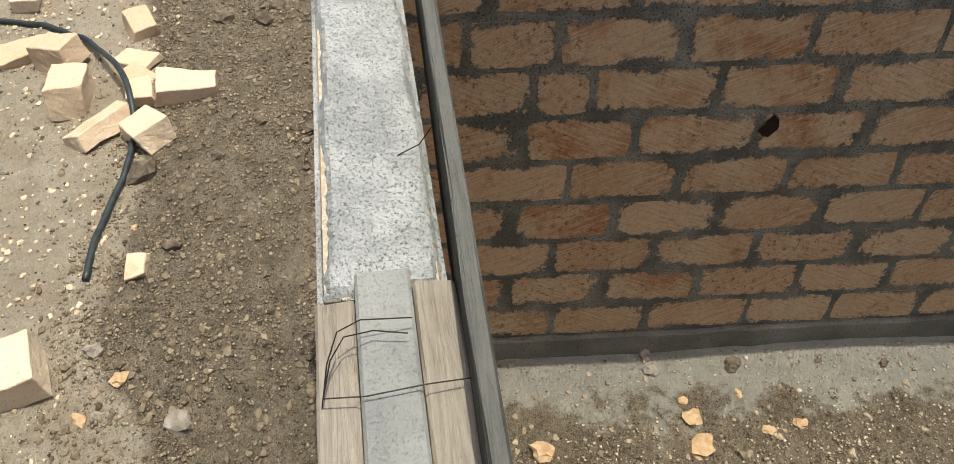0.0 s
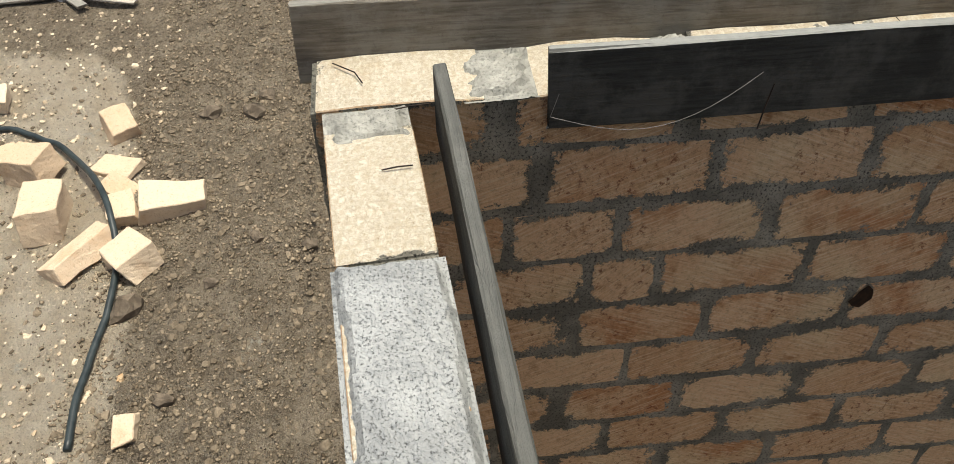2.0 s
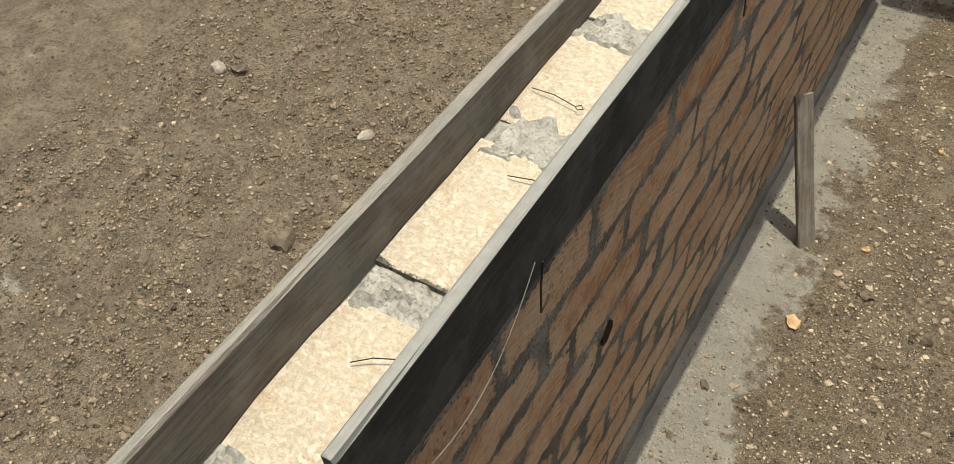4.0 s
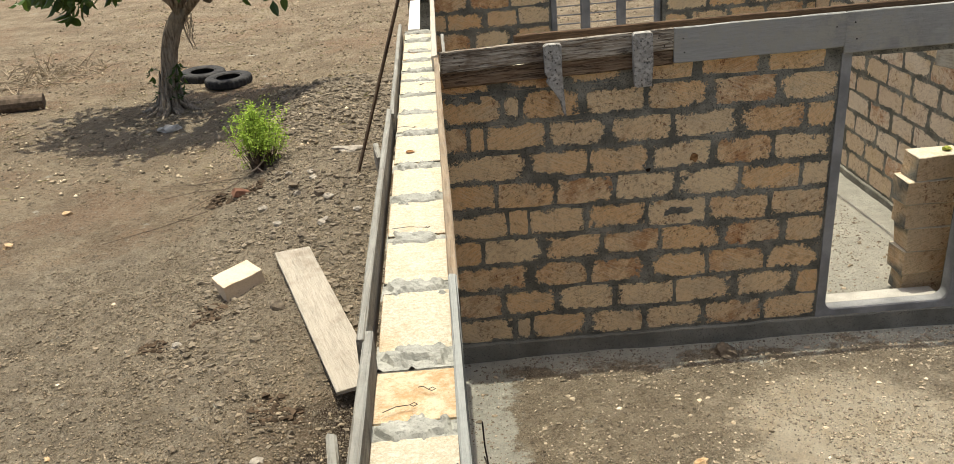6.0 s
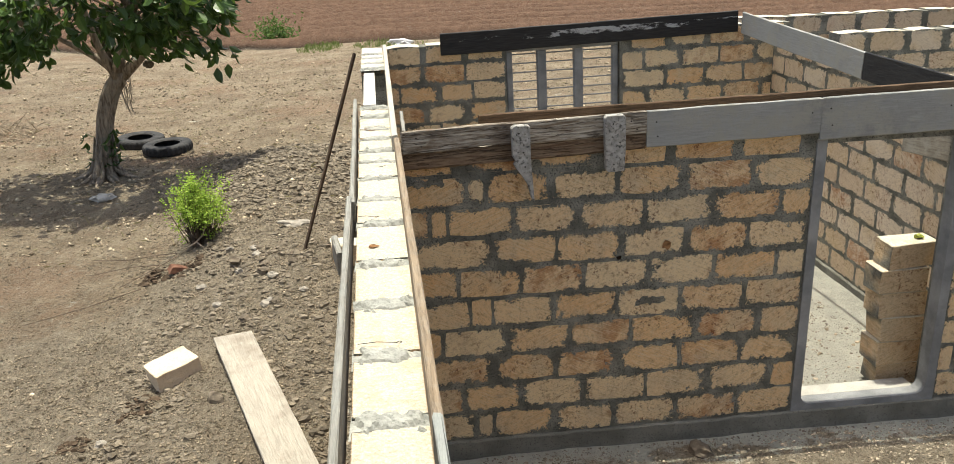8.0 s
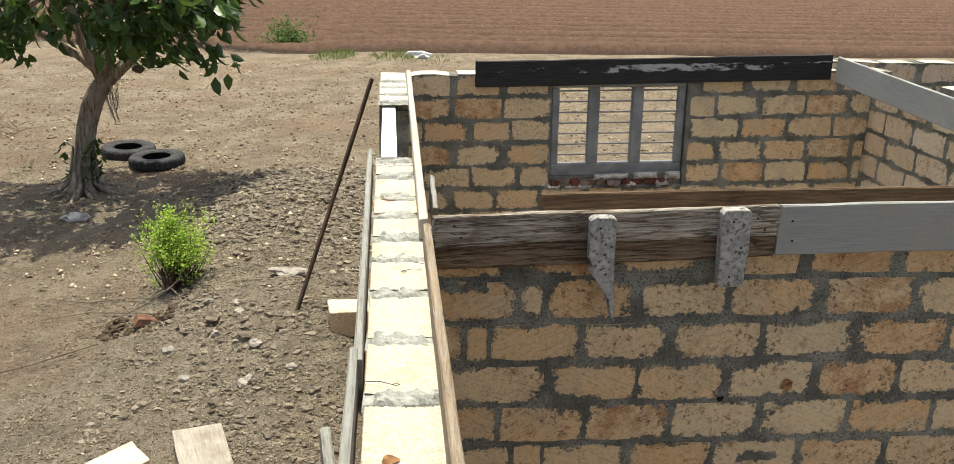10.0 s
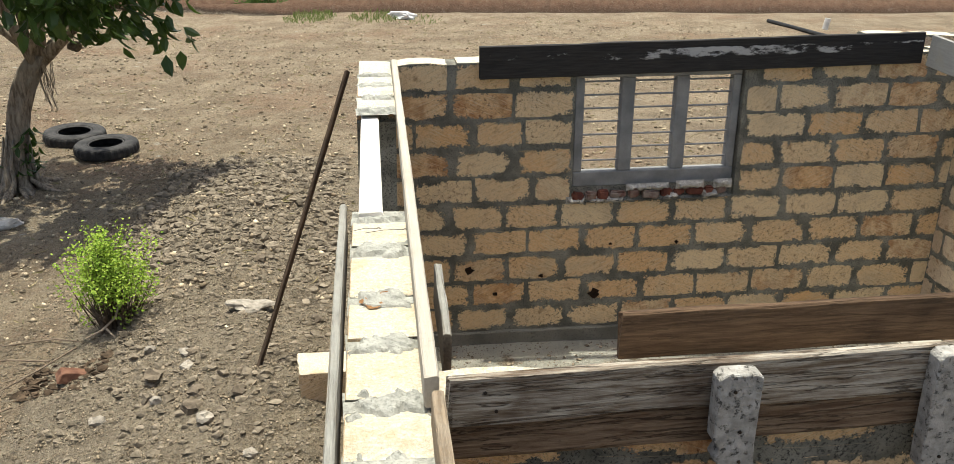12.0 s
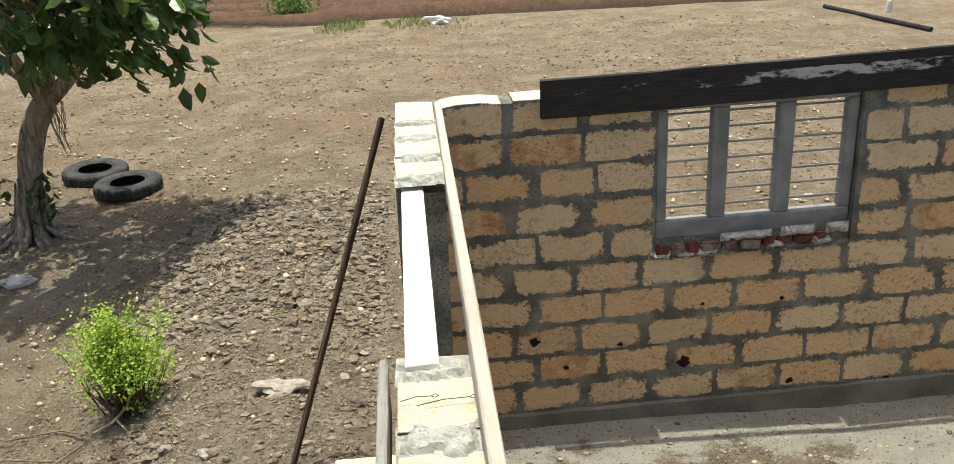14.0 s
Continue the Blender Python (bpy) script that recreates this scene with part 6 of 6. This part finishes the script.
def crumbs(name, areas, label, material, seed, sizes):
    """A dense strewing of tiny soil crumbs: eight-sided grains in one mesh."""
    r = np.random.default_rng(seed)
    pts = np.concatenate([np.column_stack([r.uniform(x0, x1, n), r.uniform(y0, y1, n)]) for x0, x1, y0, y1, n in areas])
    thick = np.array([noise.noise((x * 1.7, y * 1.7, 8.0)) + 0.6 * noise.noise((x * 6, y * 6, 4.0)) for x, y in pts])
    x, y = pts[:, 0], pts[:, 1]
    keep = (thick > r.uniform(-0.75, 0.35, len(pts))) & ~((x > -0.31) & (x < 0.04) & (y > -0.3)) & ~((np.abs(y - 0.068 * x + 0.08) < 0.16) & (x > -0.3)) & ~((y > 6.39) & (y < 6.7) & (x > 0))
    pts = pts[keep]
    n = len(pts)
    s = sizes[0] * (sizes[1] / sizes[0]) ** (r.uniform(size=(n, 1, 1)) ** 2.0)
    base = np.array([(1, 0, 0), (-1, 0, 0), (0, 1, 0), (0, -1, 0), (0, 0, 1), (0, 0, -1.0)])
    v = base[None] * r.uniform(0.55, 1.25, (n, 6, 1)) + r.normal(size=(n, 6, 3)) * 0.22
    a = r.uniform(0, 6.28, n)
    ca, sa = np.cos(a)[:, None], np.sin(a)[:, None]
    v = np.stack([v[..., 0] * ca - v[..., 1] * sa, v[..., 0] * sa + v[..., 1] * ca, v[..., 2] * 0.75], axis=-1) * s
    at = np.array([(px, py, gz(px, py)) for px, py in pts])
    v += at[:, None] + np.array([0, 0, 0.3]) * s
    f = np.array([(0, 2, 4), (2, 1, 4), (1, 3, 4), (3, 0, 4), (2, 0, 5), (1, 2, 5), (3, 1, 5), (0, 3, 5)])
    f = (f[None] + 6 * np.arange(n)[:, None, None]).reshape(-1, 3)
    me_ = bpy.data.meshes.new(name)
    me_.vertices.add(n * 6)
    me_.vertices.foreach_set("co", v.astype(np.float32).ravel())
    me_.loops.add(len(f) * 3)
    me_.loops.foreach_set("vertex_index", f.astype(np.int32).ravel())
    me_.polygons.add(len(f))
    me_.polygons.foreach_set("loop_start", np.arange(0, len(f) * 3, 3, dtype=np.int32))
    me_.update(calc_edges=True)
    me_.materials.append(material)
    return tagged(new(name, me_), label, "gravel", kind="stuff")


CRUMB = simple_material("soil_crumbs", (0.12, 0.092, 0.062), (0.30, 0.25, 0.178), 3, 0.97, 0.002, 0.1, 0.0, 1.0)
crumbs("gravel", ((-4.6, -0.3, 0.4, 9.3, 80000), (-3.4, -0.3, 9.0, 17.0, 26000), (-5.5, 2.2, -1.9, -0.2, 30000), (-5.5, 2.2, -4.0, -1.9, 5000), (-9, -3.0, 9, 20, 14000)), "fine grey-brown crumbs of gravel strewn over the soil", CRUMB, 7, (0.0045, 0.018))
crumbs("floor_gravel", ((0.5, 4.6, 0.35, 6.38, 62000), (0.05, 0.5, 0.2, 6.38, 2500), (0.05, 4.3, 6.7, 10.98, 16000)), "fine dusty crumbs of gravel on the bare floor", simple_material("dusty_crumbs", (0.22, 0.178, 0.125), (0.44, 0.38, 0.285), 3, 0.97, 0.002, 0.1, 0.0, 1.0), 9, (0.004, 0.014))
crumbs("yard_stones", ((-11, 9, 11.8, 20, 11000), (-11, 11, 20, 31, 11000)), "small pale and brown stones strewn over the bare yard", simple_material("yard_stones", (0.17, 0.125, 0.082), (0.50, 0.42, 0.30), 2, 0.97, 0.003, 0.1, 0.0, 0.95), 12, (0.012, 0.05))
STRAW = leaf_material("dry_straw", (0.30, 0.24, 0.13), (0.55, 0.47, 0.30), 0.9)
rs = random.Random(88)
vs, fs = [], []
for _ in range(4200):
    x, y = rs.uniform(-10, 9), rs.uniform(11.8, 32)
    if noise.noise((x * 0.5, y * 0.5, 2.0)) + 0.5 * noise.noise((x * 2, y * 2, 5.0)) < rs.uniform(-0.5, 0.5) or (x > -0.4 and y < 12):
        continue
    way = Vector((rs.gauss(0, 1), rs.gauss(0, 1), abs(rs.gauss(0.1, 0.35)))).normalized()
    add_leaf(vs, fs, Vector((x, y, gz(x, y) + 0.012)), way, way.orthogonal().normalized(), rs.uniform(0.05, 0.16), rs.uniform(0.008, 0.022), 0.6)
me = bpy.data.meshes.new("dry_straw")
me.from_pydata(vs, [], fs)
me.materials.append(STRAW)
tagged(new("dry_straw", me), "dry straw and dead grass blades strewn over the yard", "straw", kind="stuff")

CHIP = simple_material("lime_chips", (0.42, 0.32, 0.21), (0.60, 0.52, 0.39), 30, 0.95, 0.003, 0.2, 0.0, 0.8)
PEBBLE = simple_material("soil_pebbles", (0.10, 0.08, 0.056), (0.23, 0.19, 0.135), 30, 0.95, 0.003, 0.2, 0.0, 0.8)
scatter("pebbles", ((-6, 1.8, -1.8, -0.3, 6500, 0.8), (-6, 1.8, -4.2, -1.8, 1800, 0.8), (-4.5, -0.35, 0.5, 8.5, 8500, 0.8), (-3.4, -0.4, 7.5, 15.0, 9000, 0.6), (-9, 8, 11.5, 26, 5500, 1.1)), "small grey-brown stones strewn over the soil", PEBBLE, 1, (0.006, 0.038))
DUSTY = simple_material("dusty_pebbles", (0.18, 0.145, 0.10), (0.35, 0.295, 0.215), 30, 0.95, 0.003, 0.2, 0.0, 0.85)
scatter("dusty_pebbles", ((0.45, 4.6, 0.4, 6.3, 5500, 0.75), (0.05, 0.45, 0.3, 6.3, 220, 0.7), (0.1, 4.3, 6.7, 10.9, 2500, 0.8)), "small dusty stones strewn over the bare floor", DUSTY, 4, (0.006, 0.034))
scatter("lime_chips", ((-5, 0.9, -3.6, -1.7, 2400, 0.9), (0.2, 4.2, 0.5, 6.2, 150, 0.9), (1.6, 3.6, 4.2, 5.9, 150, 1.0), (-4.5, -0.4, 0.5, 9, 70, 0.9), (-4, -0.4, 8, 15, 70, 1.0), (-8, 8, 12, 26, 220, 1.3)), "pale limestone chips strewn over the soil", CHIP, 2, (0.005, 0.03))
scatter("clods", ((-2.9, -0.5, 12.6, 16.6, 5200, 1.6), (-2.6, -0.5, 6.5, 12.8, 3600, 1.2), (-1.9, -0.4, 2.0, 7.0, 1500, 0.9)), "dark crumbly clods of dug soil", simple_material("dug_clods", (0.09, 0.075, 0.055), (0.25, 0.212, 0.16), 20, 0.97, 0.006, 0.15, 0.0, 0.6), 3, (0.008, 0.04))

scatter("dark_clods", ((-2.11, -1.91, 3.57, 3.75, 70, 1.1), (-2.88, -2.66, 7.14, 7.34, 90, 1.1), (-2.45, -2.18, 7.45, 7.85, 120, 1.2), (-1.6, -1.2, 5.7, 6.05, 170, 1.2), (-1.55, -1.3, 5.0, 5.3, 90, 1.2), (-3.05, -2.35, 10.7, 11.15, 220, 1.4)), "dark moist clods turned up from small pits", simple_material("moist_clods", (0.035, 0.026, 0.018), (0.11, 0.078, 0.052), 20, 0.97, 0.004, 0.15, 0.0, 0.6), 8, (0.008, 0.035))

# ---- blocks of the walls ----
def orange_material():
    """Rough limestone with rusty orange hollows."""
    k = Nodes("orange_limestone")
    p = k.pos()
    n = k.noise(13.0, 9, 0.8, vec=p)
    c = k.mix(k.ramp(n, 0.38, 0.60), (0.62, 0.41, 0.22), (0.82, 0.71, 0.52))
    c = k.mix(k.math("MULTIPLY", k.ramp(k.noise(60.0, 5, 0.8, vec=p), 0.55, 0.68), 0.5), c, (0.40, 0.20, 0.085))
    return k.finish(c, 0.95, n, 0.03, 0.9, 0.1)


ORANGE = orange_material()
ORANGE_BLOCK = block_mesh(333, ORANGE)
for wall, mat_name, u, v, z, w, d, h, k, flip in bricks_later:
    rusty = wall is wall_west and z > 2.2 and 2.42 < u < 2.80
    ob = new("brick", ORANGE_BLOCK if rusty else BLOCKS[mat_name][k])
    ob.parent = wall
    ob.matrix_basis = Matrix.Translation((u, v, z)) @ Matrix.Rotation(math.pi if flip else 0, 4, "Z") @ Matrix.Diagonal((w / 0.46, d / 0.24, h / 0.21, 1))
